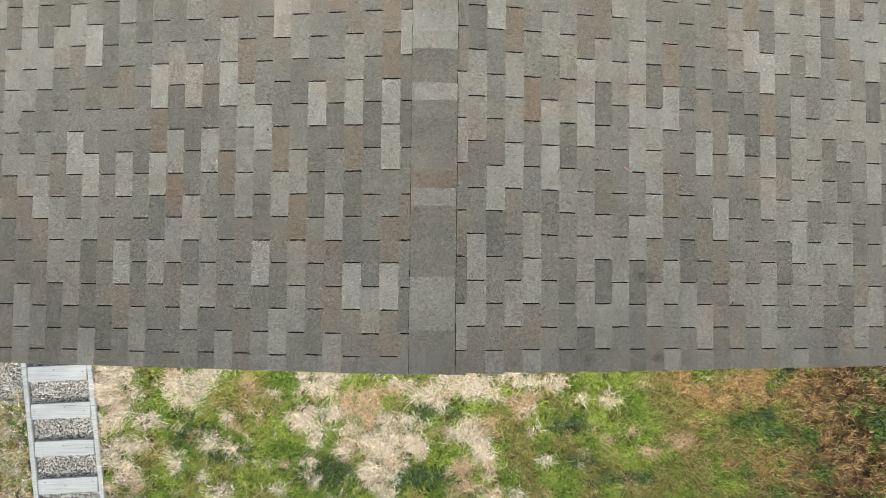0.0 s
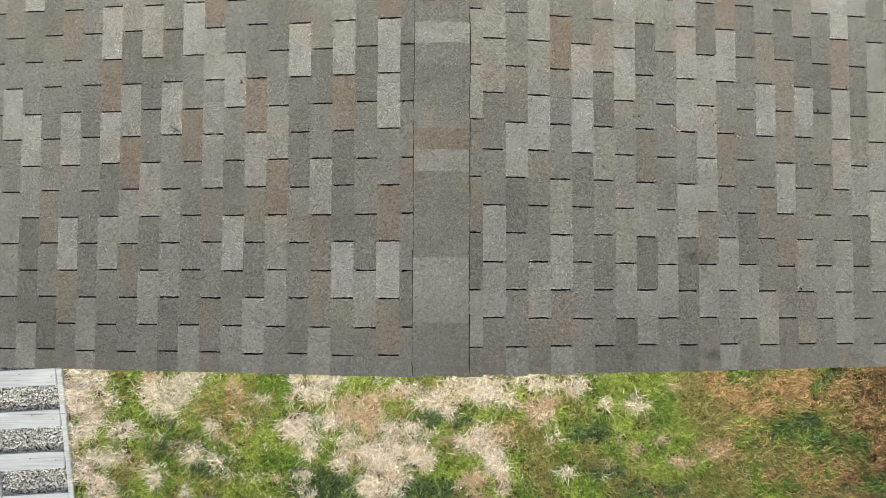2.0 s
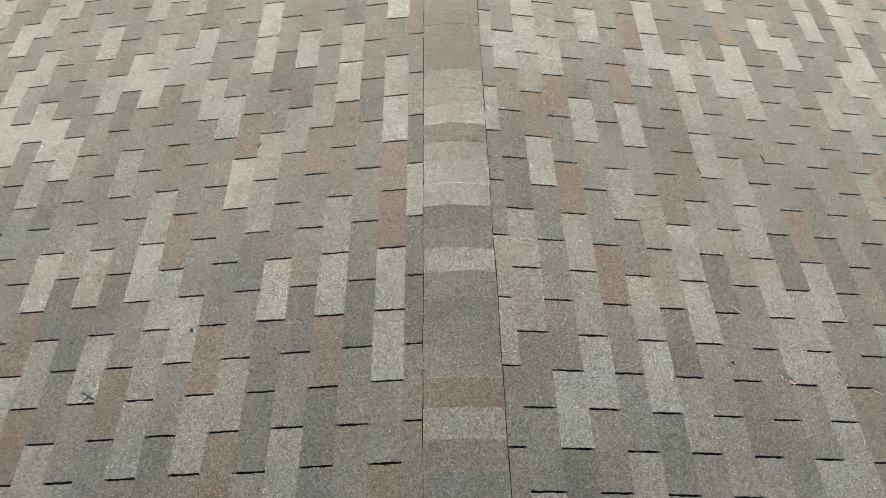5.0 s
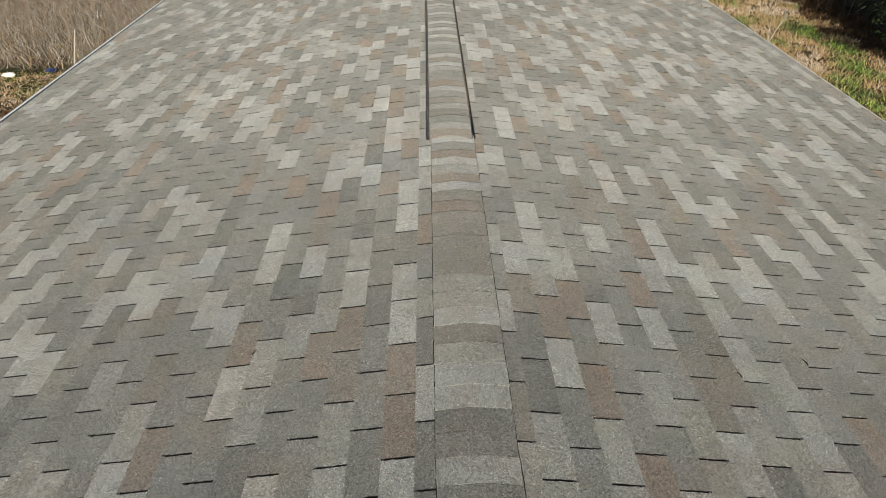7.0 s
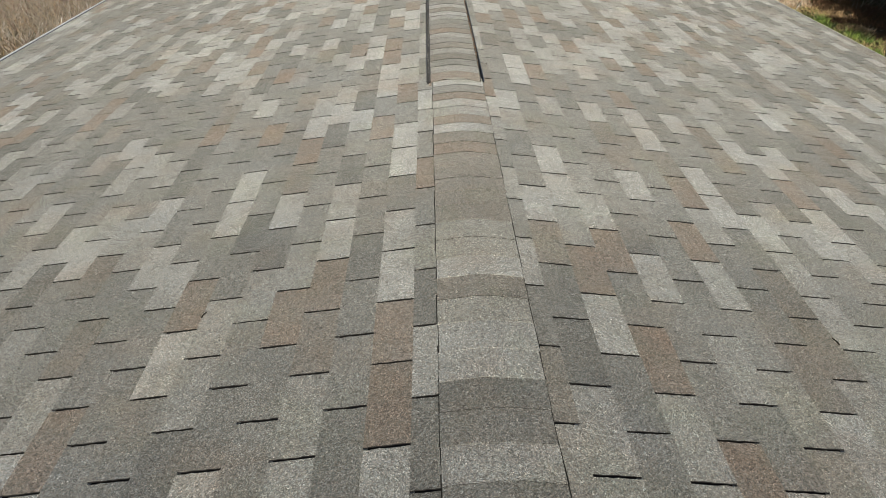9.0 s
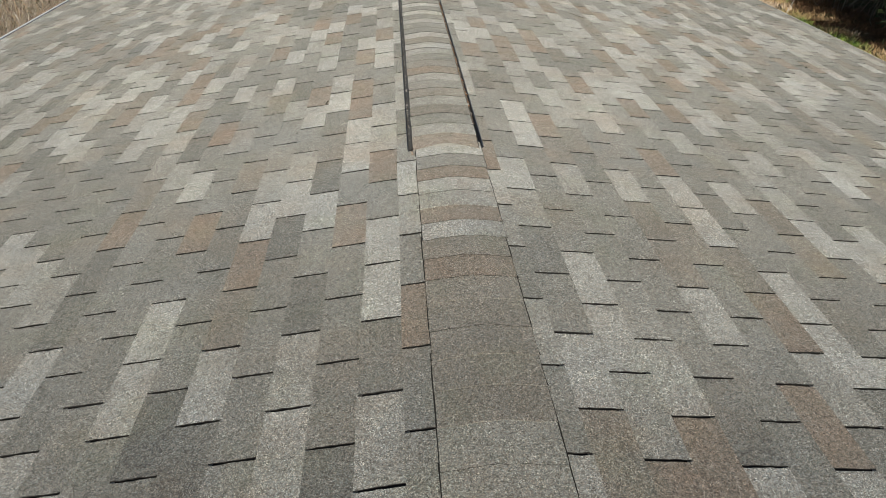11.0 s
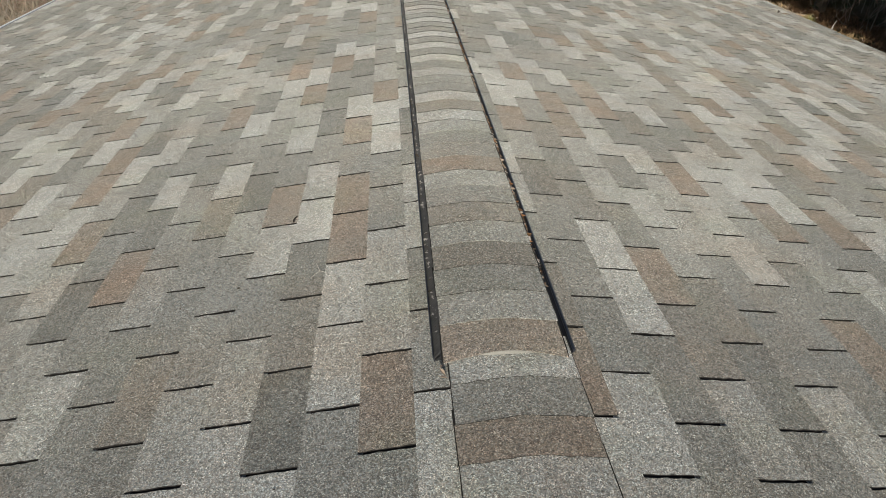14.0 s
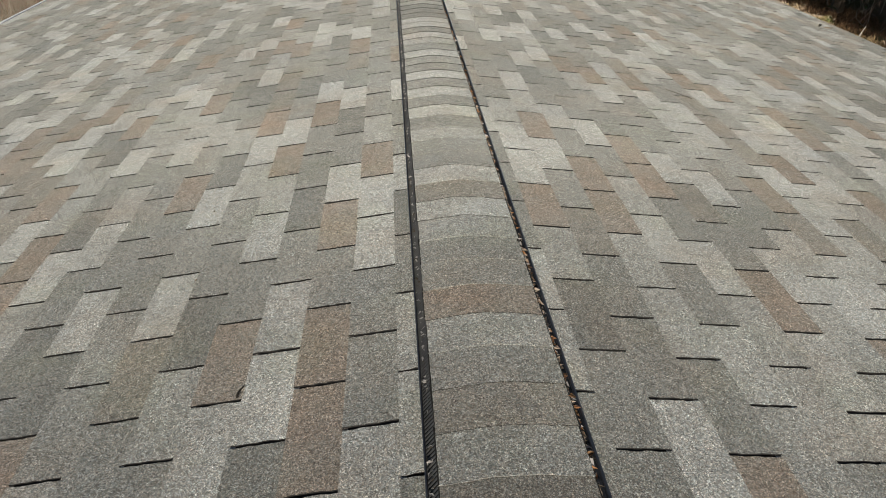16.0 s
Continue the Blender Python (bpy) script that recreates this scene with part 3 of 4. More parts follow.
crumbs = []
for _ in range(70):
    side, s, y = g.choice([-1, 1]), g.uniform(0.25, 3.8), g.uniform(-0.6, 9.5)
    p = on_slope(side, s, y, 0.006)
    crumbs.append((p.x, p.y, p.z))
crumb = flakes("roof_debris", crumbs, (0.004, 0.012), [BARK, BARK, LITTER, FLUFF], house, "scattered dark crumbs and leaf scraps", 4)


def fallen_twig(points, radius):
    """A thin dead twig lying on the roof."""
    bm = bmesh.new()
    rings = []
    for i, p in enumerate(points):
        r = radius * (1.0 - 0.15 * i)
        rings.append([bm.verts.new(p + Vector((r * math.cos(a * 1.2566), r * 0.5 * math.sin(a * 1.2566), r * math.sin(a * 1.2566)))) for a in range(5)])
    for a, b in zip(rings, rings[1:]):
        for i in range(5):
            bm.faces.new((a[i], a[(i + 1) % 5], b[(i + 1) % 5], b[i]))
    bm.faces.new(rings[0])
    bm.faces.new(rings[-1][::-1])
    return bm


for side, s, y, bend, size in ((1, 1.418, 7.08, -0.10, 1.0), (-1, 1.515, 0.648, 0.16, 0.35), (-1, 1.510, 0.645, -0.10, 0.25), (1, 4.20, 9.93, -0.10, 1.0)):
    line = [on_slope(side, s + d * size * bend * 10, y + d * size, 0.0095) for d in (-0.06, -0.02, 0.02, 0.055)]
    tagged(part("twig", fallen_twig(line, 0.0018), BARK, None), "thin dead twig lying on the shingles", "twig")


# a tuft of pine needles lying on the shingles
needles = tagged(new("pine_needles"), "small tuft of tan pine needles on the shingles", "pine needles")
needles.matrix_basis = Matrix.Translation(on_slope(-1, 0.480, 4.402, 0.007))
for s, y in ((0.503, 4.362), (0.462, 4.375), (0.494, 4.430)):
    tip = on_slope(-1, s, y, 0.011) - on_slope(-1, 0.482, 4.394, 0.007)
    part("needle", fallen_twig([tip * f for f in (0.0, 0.35, 0.7, 1.05)], 0.0008), PALE_STICK, needles)

# dark hooked cracks at the ends of slots, built as thin near-black rods
for side, s, y, long in ((1, 1.640, 1.905, 0.034), (1, 1.252, 1.768, 0.030), (-1, 0.603, 4.758, 0.032), (-1, 0.968, 1.916, 0.026)):
    line = [on_slope(side, s - 0.010 * f * f, y + long * (f - 0.4), 0.0075 + 0.006 * f * (1 - f)) for f in (0.0, 0.35, 0.7, 1.0)]
    tagged(part("sliver", fallen_twig(line, 0.0032), NEAR_BLACK, None), "dark hooked crack at a slot, built as a thin rod", "sliver", "slivers at the slots")

# pale straws and a pink scrap that have blown onto the roof
for side, s, y, ds, dy in ((1, 1.760, 0.655, 0.030, -0.020), (1, 1.210, 1.015, 0.050, -0.050), (-1, 0.640, 0.905, 0.022, 0.012)):
    line = [on_slope(side, s + ds * f, y + dy * f, 0.0085) for f in (0.0, 0.35, 0.7, 1.0)]
    tagged(part("straw", fallen_twig(line, 0.0010), PALE_STICK, None), "pale dry straw lying on the shingles", "straw", "straws on the roof")
scrap = flakes("petal", [tuple(on_slope(1, 1.345 + 0.014 * i, 0.690 - 0.009 * i, 0.008)) for i in range(4)], (0.014, 0.024), [PETAL], None, "pink shrivelled petals caught in a slot", 8)
tagged(scrap, category="petals")
leaf = flakes("dead_leaf", [(-0.142, 3.880 - 0.018 * i, RIDGE - 0.008) for i in range(3)], (0.020, 0.032), [LITTER, LITTER_PALE], None, "curled brown dead leaf beside the vent's end", 12)
tagged(leaf, category="leaf")

scrap = flakes("leaf_scrap", [tuple(on_slope(1, 4.16 + 0.05 * i, 10.08 - 0.06 * i, 0.008)) for i in range(2)], (0.07, 0.11), [LITTER_PALE], None, "pale curled dead leaves lying near the eave", 14)
tagged(scrap, category="leaves")

# dark seed husks and bark knots
for side, s, y, size in ((-1, 0.886, 5.755, 0.0038), (-1, 0.730, 4.389, 0.0035), (-1, 0.895, 4.333, 0.003), (-1, 1.119, 0.911, 0.0055), (-1, 1.660, 0.905, 0.004), (-1, 1.330, 0.915, 0.0035), (1, 1.145, 0.737, 0.0045), (1, 1.624, 0.720, 0.005), (1, 1.612, 0.705, 0.0035), (1, 2.162, -0.237, 0.006), (1, 2.301, 0.817, 0.007), (1, 3.270, 6.395, 0.011)):
    bm = bmesh.new()
    bmesh.ops.create_icosphere(bm, subdivisions=2, radius=size)
    for v in bm.verts:
        v.co = Vector((v.co.x * 1.3, v.co.y * 0.8, v.co.z * 0.6)) * (1.0 + 0.5 * noise.noise(v.co * 160.0 + Vector((s * 9, y * 7, 0))))
    husk = tagged(part("husk", bm, BARK, None), "dark brown seed husk lying on the shingles", "husk", "husks on the roof")
    husk.matrix_basis = Matrix.Translation(on_slope(side, s, y, 0.0055 + size * 0.25)) @ pose(0, 0, 0, 0, 0, s * 300)

# ---- lawn ----
def tufts(name, centres, lengths, widths, per, mats, picks, label, lean=(0.15, 1.35), spread=0.02):
    """Tufts of bent blades that fan out from their roots, all in one mesh."""
    roots = np.repeat(np.asarray(centres), per, 0)
    n = len(roots)
    roots = roots + rng.normal(0, spread, (n, 2))
    lengths = np.repeat(lengths, per) * rng.uniform(0.55, 1.3, n)
    widths = np.repeat(widths, per) * rng.uniform(0.7, 1.3, n)
    picks = np.repeat(np.asarray(picks, dtype=np.int32), per)
    az = rng.uniform(0, 2 * np.pi, n)
    tilt = rng.uniform(lean[0], lean[1], n)
    tip_tilt = np.minimum(tilt + rng.uniform(0.2, 0.8, n), 1.75)

    def way(angle):
        return np.stack([np.cos(az) * np.sin(angle), np.sin(az) * np.sin(angle), np.cos(angle)], 1)

    turn = az + rng.uniform(-0.9, 0.9, n)
    side = np.stack([-np.sin(turn), np.cos(turn), 0.2 * np.sin(turn * 3)], 1) * widths[:, None] / 2
    base = np.c_[roots, np.zeros(n)]
    mid = base + way(tilt) * lengths[:, None] * 0.5
    tip = mid + way(tip_tilt) * lengths[:, None] * 0.5
    tip[:, 2] = np.maximum(tip[:, 2], 0.004)
    verts = np.stack([base - side, base + side, mid + side * 0.85, mid - side * 0.85, tip], 1).reshape(-1, 3)
    i = np.arange(n) * 5
    quads = np.stack([i, i + 1, i + 2, i + 3], 1).tolist()
    tris = np.stack([i + 3, i + 2, i + 4], 1).tolist()
    data = bpy.data.meshes.new(name)
    data.from_pydata(verts.tolist(), [], [f for pair in zip(quads, tris) for f in pair])
    for m in mats:
        data.materials.append(m)
    data.polygons.foreach_set("material_index", np.repeat(picks, 2))
    data.update()
    return tagged(new(name, data), label, "grass", kind="stuff")


def lumps(xy, scale, seed):
    """Smooth noise at many places."""
    return np.array([noise.noise(Vector((x * scale + seed, y * scale - seed, seed * 0.37))) for x, y in xy])


LAWN_MATS = [GREEN, LIME, STRAW, TAN, LITTER, THATCH, OLIVE, DEEP]
# patches of the lawn before the near gable: middle, half-width, half-depth
BLEACHED_WEST = ((-3.69, -1.28, 0.23, 0.1), (-3.46, -1.45, 0.1, 0.07), (-2.84, -1.39, 0.23, 0.12), (-2.58, -1.27, 0.17, 0.07), (-2.83, -1.57, 0.17, 0.05), (-3.27, -1.79, 0.12, 0.09), (-3.44, -2.07, 0.2, 0.06), (-3.68, -2.17, 0.08, 0.08), (-3.78, -2.28, 0.1, 0.1), (-2.95, -2.28, 0.06, 0.1), (-2.34, -1.74, 0.07, 0.05), (-1.71, -2.57, 0.09, 0.05), (-2.38, -2.62, 0.13, 0.08), (-2.3, -2.1, 0.06, 0.07), (-2.11, -1.64, 0.05, 0.05), (-3.76, -1.45, 0.13, 0.09))
BLEACHED_MIDDLE = ((-1.42, -1.39, 0.08, 0.09), (-1.22, -1.26, 0.27, 0.05), (-1.18, -1.41, 0.1, 0.09), (-1.04, -1.69, 0.15, 0.08), (-1.46, -1.74, 0.15, 0.12), (-1.54, -1.85, 0.1, 0.05), (-1.31, -1.98, 0.07, 0.09), (-1.4, -2.26, 0.07, 0.06), (-0.91, -1.9, 0.1, 0.07), (-0.97, -2.16, 0.09, 0.06), (-0.38, -1.77, 0.2, 0.07), (-0.44, -2.04, 0.3, 0.15), (-0.17, -2.11, 0.15, 0.12), (-0.5, -2.3, 0.23, 0.1), (-0.67, -2.43, 0.12, 0.12), (-0.6, -2.55, 0.08, 0.07), (-0.43, -2.67, 0.08, 0.07), (-0.31, -1.37, 0.12, 0.07))
BLEACHED_EAST = ((0.09, -1.47, 0.17, 0.07), (0.42, -1.34, 0.27, 0.09), (0.63, -1.44, 0.17, 0.09), (0.86, -1.28, 0.2, 0.05), (0.12, -1.56, 0.07, 0.05), (0.55, -1.8, 0.09, 0.06), (0.43, -1.93, 0.17, 0.09), (0.63, -2.06, 0.09, 0.12), (0.71, -2.18, 0.05, 0.07), (0.7, -2.4, 0.05, 0.06), (1.17, -1.33, 0.14, 0.06), (1.54, -1.33, 0.12, 0.07), (0.77, -2.64, 0.12, 0.05), (1.07, -2.64, 0.07, 0.05), (2.15, -1.52, 0.1, 0.05))
DEAD_THATCH = ((-0.93, -1.6, 0.15, 0.15), (-0.68, -1.61, 0.13, 0.16), (-0.71, -1.8, 0.13, 0.07), (-0.91, -2.06, 0.13, 0.05), (-0.45, -1.45, 0.19, 0.05), (0.43, -2.33, 0.12, 0.1), (1.1, -1.59, 0.15, 0.09), (1.24, -1.49, 0.1, 0.06), (0.5, -2.55, 0.16, 0.05), (0.16, -1.91, 0.12, 0.05), (2.66, -2.16, 0.14, 0.05), (3.0, -2.02, 0.17, 0.08))
TAN_PATCHES = ((3.0, -1.27, 0.15, 0.07), (3.21, -1.43, 0.19, 0.09), (3.48, -1.57, 0.27, 0.1), (3.83, -1.36, 0.27, 0.1), (4.28, -1.36, 0.29, 0.14), (4.0, -1.52, 0.22, 0.05), (4.73, -1.41, 0.28, 0.12), (4.65, -1.69, 0.17, 0.07), (3.62, -2.29, 0.1, 0.08), (4.86, -1.99, 0.17, 0.13), (5.2, -1.89, 0.21, 0.15), (4.71, -2.49, 0.28, 0.1), (5.2, -2.49, 0.24, 0.13), (4.99, -2.22, 0.21, 0.11), (4.44, -2.36, 0.17, 0.12))
DEEP_GREEN = ((-1.17, -2.38, 0.36, 0.17), (-0.1, -2.44, 0.37, 0.12), (-2.86, -1.72, 0.15, 0.06), (-2.36, -2.18, 0.25, 0.08), (1.64, -1.83, 0.27, 0.07), (0.09, -1.67, 0.3, 0.07), (4.03, -1.72, 0.17, 0.07), (4.13, -1.9, 0.14, 0.06), (-2.69, -1.97, 0.26, 0.11), (2.32, -2.46, 0.34, 0.09), (1.85, -2.26, 0.2, 0.07))


def patchiness(xy, patches, seed):
    """How deep each place lies inside the nearest of some ragged patches: over 0 inside."""
    deep = np.full(len(xy), -1.0)
    ragged = lumps(xy, 9.0, seed) * 0.75
    for x, y, a, b in patches:
        r = np.sqrt(((xy[:, 0] - x) / a) ** 2 + ((xy[:, 1] - y) / b) ** 2)
        deep = np.maximum(deep, 1.12 - r + ragged * np.clip(1.6 - r, 0, 1))
    return deep


n = 22000
xy = np.stack([rng.uniform(-6.1, 6.7, n), rng.uniform(-2.95, -0.7, n)], 1)
picks = np.where(lumps(xy, 3.4, 21.0) + rng.normal(0, 0.24, n) > -0.02, 1, 0)
olive = lumps(xy, 2.9, 61.0) + rng.normal(0, 0.16, n) + np.clip((xy[:, 0] - 0.8) / 3.0, 0, 0.30)
picks = np.where(olive > 0.34, 6, picks)
picks = np.where(patchiness(xy, DEEP_GREEN, 2.2) + rng.normal(0, 0.25, n) > 0.15, 7, picks)
stray = lumps(xy, 4.5, 44.0) + rng.normal(0, 0.12, n)
picks = np.where((stray > 0.50) & (xy[:, 0] < 3.5), 5, picks)
straw = np.maximum(patchiness(xy, BLEACHED_WEST, 3.1), np.maximum(patchiness(xy, BLEACHED_MIDDLE, 5.7), patchiness(xy, BLEACHED_EAST, 8.3)))
straw = np.maximum(straw, lumps(xy, 5.0, 8.2) * 1.2 - 0.66 - np.clip(xy[:, 0] - 1.2, 0, 1) * 0.3)
picks = np.where((straw + rng.normal(0, 0.15, n) > np.where(xy[:, 0] < -1.5, -0.06, -0.14)) & (xy[:, 0] < 3.0), 2, picks)
picks = np.where((picks == 2) & (rng.random(n) < 0.22), np.where(lumps(xy, 7.0, 71.0) > 0.0, 5, 6), picks)
picks = np.where(patchiness(xy, DEAD_THATCH, 6.4) + rng.normal(0, 0.2, n) > 0.1, 5, picks)
brown = np.clip((xy[:, 0] - 3.3) / 2.2, 0, 1) * 0.75 + lumps(xy, 1.9, 12.5) * 0.55 - 0.42
picks = np.where(np.maximum(patchiness(xy, TAN_PATCHES, 4.6) * 0.6, brown) + rng.normal(0, 0.2, n) > 0.02, 3, picks)
picks = np.where((xy[:, 0] > 4.1) & (rng.random(n) < np.clip((xy[:, 0] - 4.2) / 1.5, 0, 0.5)), 4, picks)
picks = np.where((xy[:, 0] > 3.6) & (lumps(xy, 3.6, 17.0) + rng.normal(0, 0.12, n) > 0.30), np.where(rng.random(n) < 0.5, 7, 0), picks)
edge = -4.72 - (xy[:, 1] + 1.155) * 0.126
fringe = (np.abs(xy[:, 0] - edge - 1.02) < 0.22) & (lumps(xy, 4.0, 51.0) + rng.normal(0, 0.15, n) > -0.05) | (xy[:, 0] < edge) & (rng.random(n) < 0.35)
picks = np.where(fringe, np.where(rng.random(n) < 0.6, 2, 5), picks)
keep = ~((xy[:, 0] > edge - 0.03) & (xy[:, 0] < edge + 0.80))
keep &= ~((xy[:, 0] < edge + 0.4) & (xy[:, 1] > -1.55 + 0.12 * np.sin(xy[:, 0] * 17.0)) & (rng.random(n) < 0.93))
keep &= ~((xy[:, 0] > 4.0) & (lumps(xy, 6.5, 27.0) + rng.normal(0, 0.10, n) > 0.62 - np.clip((xy[:, 0] - 4.0) * 0.42, 0, 0.5)))  # bare, dark soil shows
xy, picks = xy[keep], picks[keep]
tall = np.where(picks == 2, 0.115, np.where(picks >= 3, 0.095, 0.085)) * (1.0 + 0.5 * lumps(xy, 6.0, 31.0))
tufts("lawn_grass", xy, tall, np.where((picks == 2) | (picks == 5), 0.0060, 0.0068), 17, LAWN_MATS, picks, "patchy lawn with bleached straw tufts among green", (0.1, 1.25), 0.022)

# the lawn goes on, thinner, past the strip before the gable
n = 7500
xy = np.stack([rng.uniform(-8.5, 9.5, n), rng.uniform(-6.5, 2.5, n)], 1)
inside = (np.abs(xy[:, 0]) < 4.9) & (xy[:, 1] > -0.9) | (np.abs(xy[:, 0] - 0.3) < 6.1) & (np.abs(xy[:, 1] + 1.85) < 1.0)
edge = -4.72 - (xy[:, 1] + 1.155) * 0.126
inside |= (xy[:, 0] > edge - 0.05) & (xy[:, 0] < edge + 0.85) & (xy[:, 1] > -5.1) | (xy[:, 0] < edge + 0.3) & (xy[:, 0] > -6.1) & (xy[:, 1] > -1.7)
xy = xy[~inside]
tone = lumps(xy, 2.2, 33.0) + rng.normal(0, 0.15, len(xy))
dry = np.clip((xy[:, 0] - 3.0) / 2.5, 0, 0.6)
picks = np.where(tone > 0.28, 2, np.where(tone > 0.14, 5, np.where(tone > -0.1, 1, np.where(tone > -0.3, 0, 7))))
picks = np.where(rng.random(len(xy)) < dry, np.where(rng.random(len(xy)) < 0.6, 3, 4), picks)
tufts("outer_lawn", xy, np.full(len(xy), 0.11), np.full(len(xy), 0.012), 10, LAWN_MATS, picks, "uneven lawn of green and straw-coloured grass", (0.3, 1.4), 0.06)

VERGE_GREEN = ((10.9, 19.0, 0.6, 0.9), (11.2, 17.3, 0.5, 0.8), (10.7, 15.7, 0.5, 0.9), (9.6, 13.2, 0.5, 0.9), (10.2, 11.0, 0.6, 1.2))
n = 9000
xy = np.stack([rng.uniform(5.5, 13.5, n), rng.uniform(7.0, 26.0, n)], 1)
green = lumps(xy, 0.7, 5.5) + lumps(xy, 2.5, 1.5) * 0.4 + rng.normal(0, 0.12, n)
green = np.maximum(green - 0.22, patchiness(xy, VERGE_GREEN, 9.1) * 0.8)
picks = np.where(green > 0.62, 1, np.where(green > 0.10, 6, np.where(green > -0.28, 3, 5)))
picks = np.where((green > 0.30) & (rng.random(n) < 0.35), np.where(rng.random(n) < 0.5, 0, 7), picks)
picks = np.where(xy[:, 0] + lumps(xy, 0.8, 3.3) > 11.9, 4, picks)
tall = 0.16 * (1.0 + 0.6 * lumps(xy, 1.5, 14.0)) * np.where(picks < 2, 1.2, 1.0)
tufts("verge_grass", xy, tall, np.full(n, 0.017), 11, LAWN_MATS, picks, "rough verge of dry tan grass with green tufts", (0.3, 1.45), 0.07)
n = 2600
xy = np.stack([rng.uniform(-14.0, -7.0, n), rng.uniform(11.0, 15.95, n)], 1)
green = lumps(xy, 0.6, 2.5) + rng.normal(0, 0.2, n)
picks = np.where(green > 0.5, 1, np.where(green > 0.2, 6, np.where(green > -0.1, 3, np.where(green > -0.3, 5, 4))))
tufts("side_grass", xy, np.full(n, 0.09), np.full(n, 0.017), 11, LAWN_MATS, picks, "short yellowing grass before a thicket", (0.5, 1.45), 0.08)

# ---- garden path ----
path = tagged(new("garden_path"), "gravel path with weathered timber sleepers and edging", "path")
path.matrix_basis = pose(-4.685, -1.155, 0, 0, 0, 7.2)
stone_random = np.random.default_rng(4)
SLEEPERS = 9
for i in range(SLEEPERS):
    y = 0.405 - i * 0.434
    bm = box(0.015, y - 0.18, 0.0, 0.70, y, 0.045, 0.006)
    skew = Matrix.Translation((0.05, y, 0)) @ Matrix.Rotation(radians(-4.2), 4, "Z") @ Matrix.Translation((-0.05, -y, 0))  # not laid square to the edging
    bm.transform(skew)
    ob = part("sleeper", bm, TIMBER, path)
    for x in (0.09 + 0.03 * math.sin(i * 2.3), 0.36 + 0.05 * math.sin(i * 4.1), 0.63 + 0.02 * math.sin(i * 1.7))[i % 2:]:
        bm = bmesh.new()
        bmesh.ops.create_cone(bm, cap_ends=True, segments=10, radius1=0.0065, radius2=0.005, depth=0.003, matrix=skew @ Matrix.Translation((x, y - 0.07 - 0.03 * math.sin(i + x * 9), 0.046)))
        part("nail_head", bm, BARK, ob, "dark rusted nail head")
for x0, x1 in ((-0.045, 0.012), (0.703, 0.758)):
    part("edging_board", box(x0, -3.7, 0.0, x1, 0.6, 0.055, 0.005), TIMBER, path, "weathered grey edging board")


def stones(name, count, x0, y0, x1, y1, parent, label, size=(0.010, 0.022)):
    """Loose gravel: squashed eight-sided stones."""
    shape = np.array([(1, 0, 0), (0, 1, 0), (-1, 0, 0), (0, -1, 0), (0, 0, 0.75), (0, 0, -0.6)])
    tri = np.array([(0, 1, 4), (1, 2, 4), (2, 3, 4), (3, 0, 4), (1, 0, 5), (2, 1, 5), (3, 2, 5), (0, 3, 5)])
    c = np.stack([stone_random.uniform(x0, x1, count), stone_random.uniform(y0, y1, count), stone_random.uniform(0.004, 0.022, count)], 1)
    r = stone_random.uniform(size[0], size[1], (count, 1, 1)) * stone_random.uniform(0.7, 1.3, (count, 1, 3))
    v = shape[None] * r + stone_random.normal(0, 0.002, (count, 6, 3))
    a = stone_random.uniform(0, 6.28, count)
    rot = np.stack([np.cos(a), -np.sin(a), np.sin(a), np.cos(a)], 1).reshape(-1, 2, 2)
    v[:, :, :2] = np.einsum("nij,nkj->nki", rot, v[:, :, :2])
    v = v + c[:, None]
    f = tri[None] + (np.arange(count) * 6)[:, None, None]
    ob = mesh_object(name, v, f.reshape(-1, 3), [STONE_A, STONE_B], parent, label, np.repeat(stone_random.random(count) < 0.34, 8))
    return tagged(ob, kind="stuff")


stones("gravel", 20000, 0.012, -2.3, 0.703, 0.3, path, "loose grey and white gravel", (0.006, 0.013))
verge = stones("gravel_strip", 15000, -6.0, -1.62, -4.66, -0.6, None, "loose grey gravel beside the path", (0.006, 0.014))
tagged(verge, category="gravel")

# ---- thickets and trees ----
def twigs(name, count, area, height, radius, mats, label, lean=0.45, density=None, seed=1):
    """A thicket of thin bent stems, each a tapered three-sided tube."""
    r = np.random.default_rng(seed)
    x0, y0, x1, y1 = area
    verts, faces, picks = [], [], []
    for i in range(count):
        p = np.array([r.uniform(x0, x1), r.uniform(y0, y1), 0.0])
        h = r.uniform(*height)
        az, tl = r.uniform(0, 6.283), abs(r.normal(0, lean))
        d = np.array([math.cos(az) * math.sin(tl), math.sin(az) * math.sin(tl), math.cos(tl)])
        if r.random() < 0.7:
            p[2] = r.uniform(0.1, height[1] * 0.9)
            d = r.normal(0, 1, 3) * (1.0, 1.0, 0.6)
            d /= np.linalg.norm(d)
        bend = r.normal(0, 0.6, 3)
        rad = r.uniform(*radius)
        base = len(verts)
        seg = 4
        for k in range(seg + 1):
            w = rad * (1 - 0.8 * k / seg)
            for a in (0.0, 2.094, 4.189):
                verts.append((p[0] + w * math.cos(a), p[1] + w * math.sin(a), p[2]))
            p = p + d * h / seg
            d = d + bend * 0.5
            d = d / np.linalg.norm(d)
            p[2] = max(p[2], 0.03)
        for k in range(seg):
            for a in range(3):
                b0, b1 = base + k * 3 + a, base + k * 3 + (a + 1) % 3
                faces.append((b0, b1, b1 + 3, b0 + 3))
        picks += [r.integers(len(mats))] * (seg * 3)
    ob = mesh_object(name, verts, faces, mats, None, label, picks)
    return tagged(ob, label, "thicket", kind="stuff")


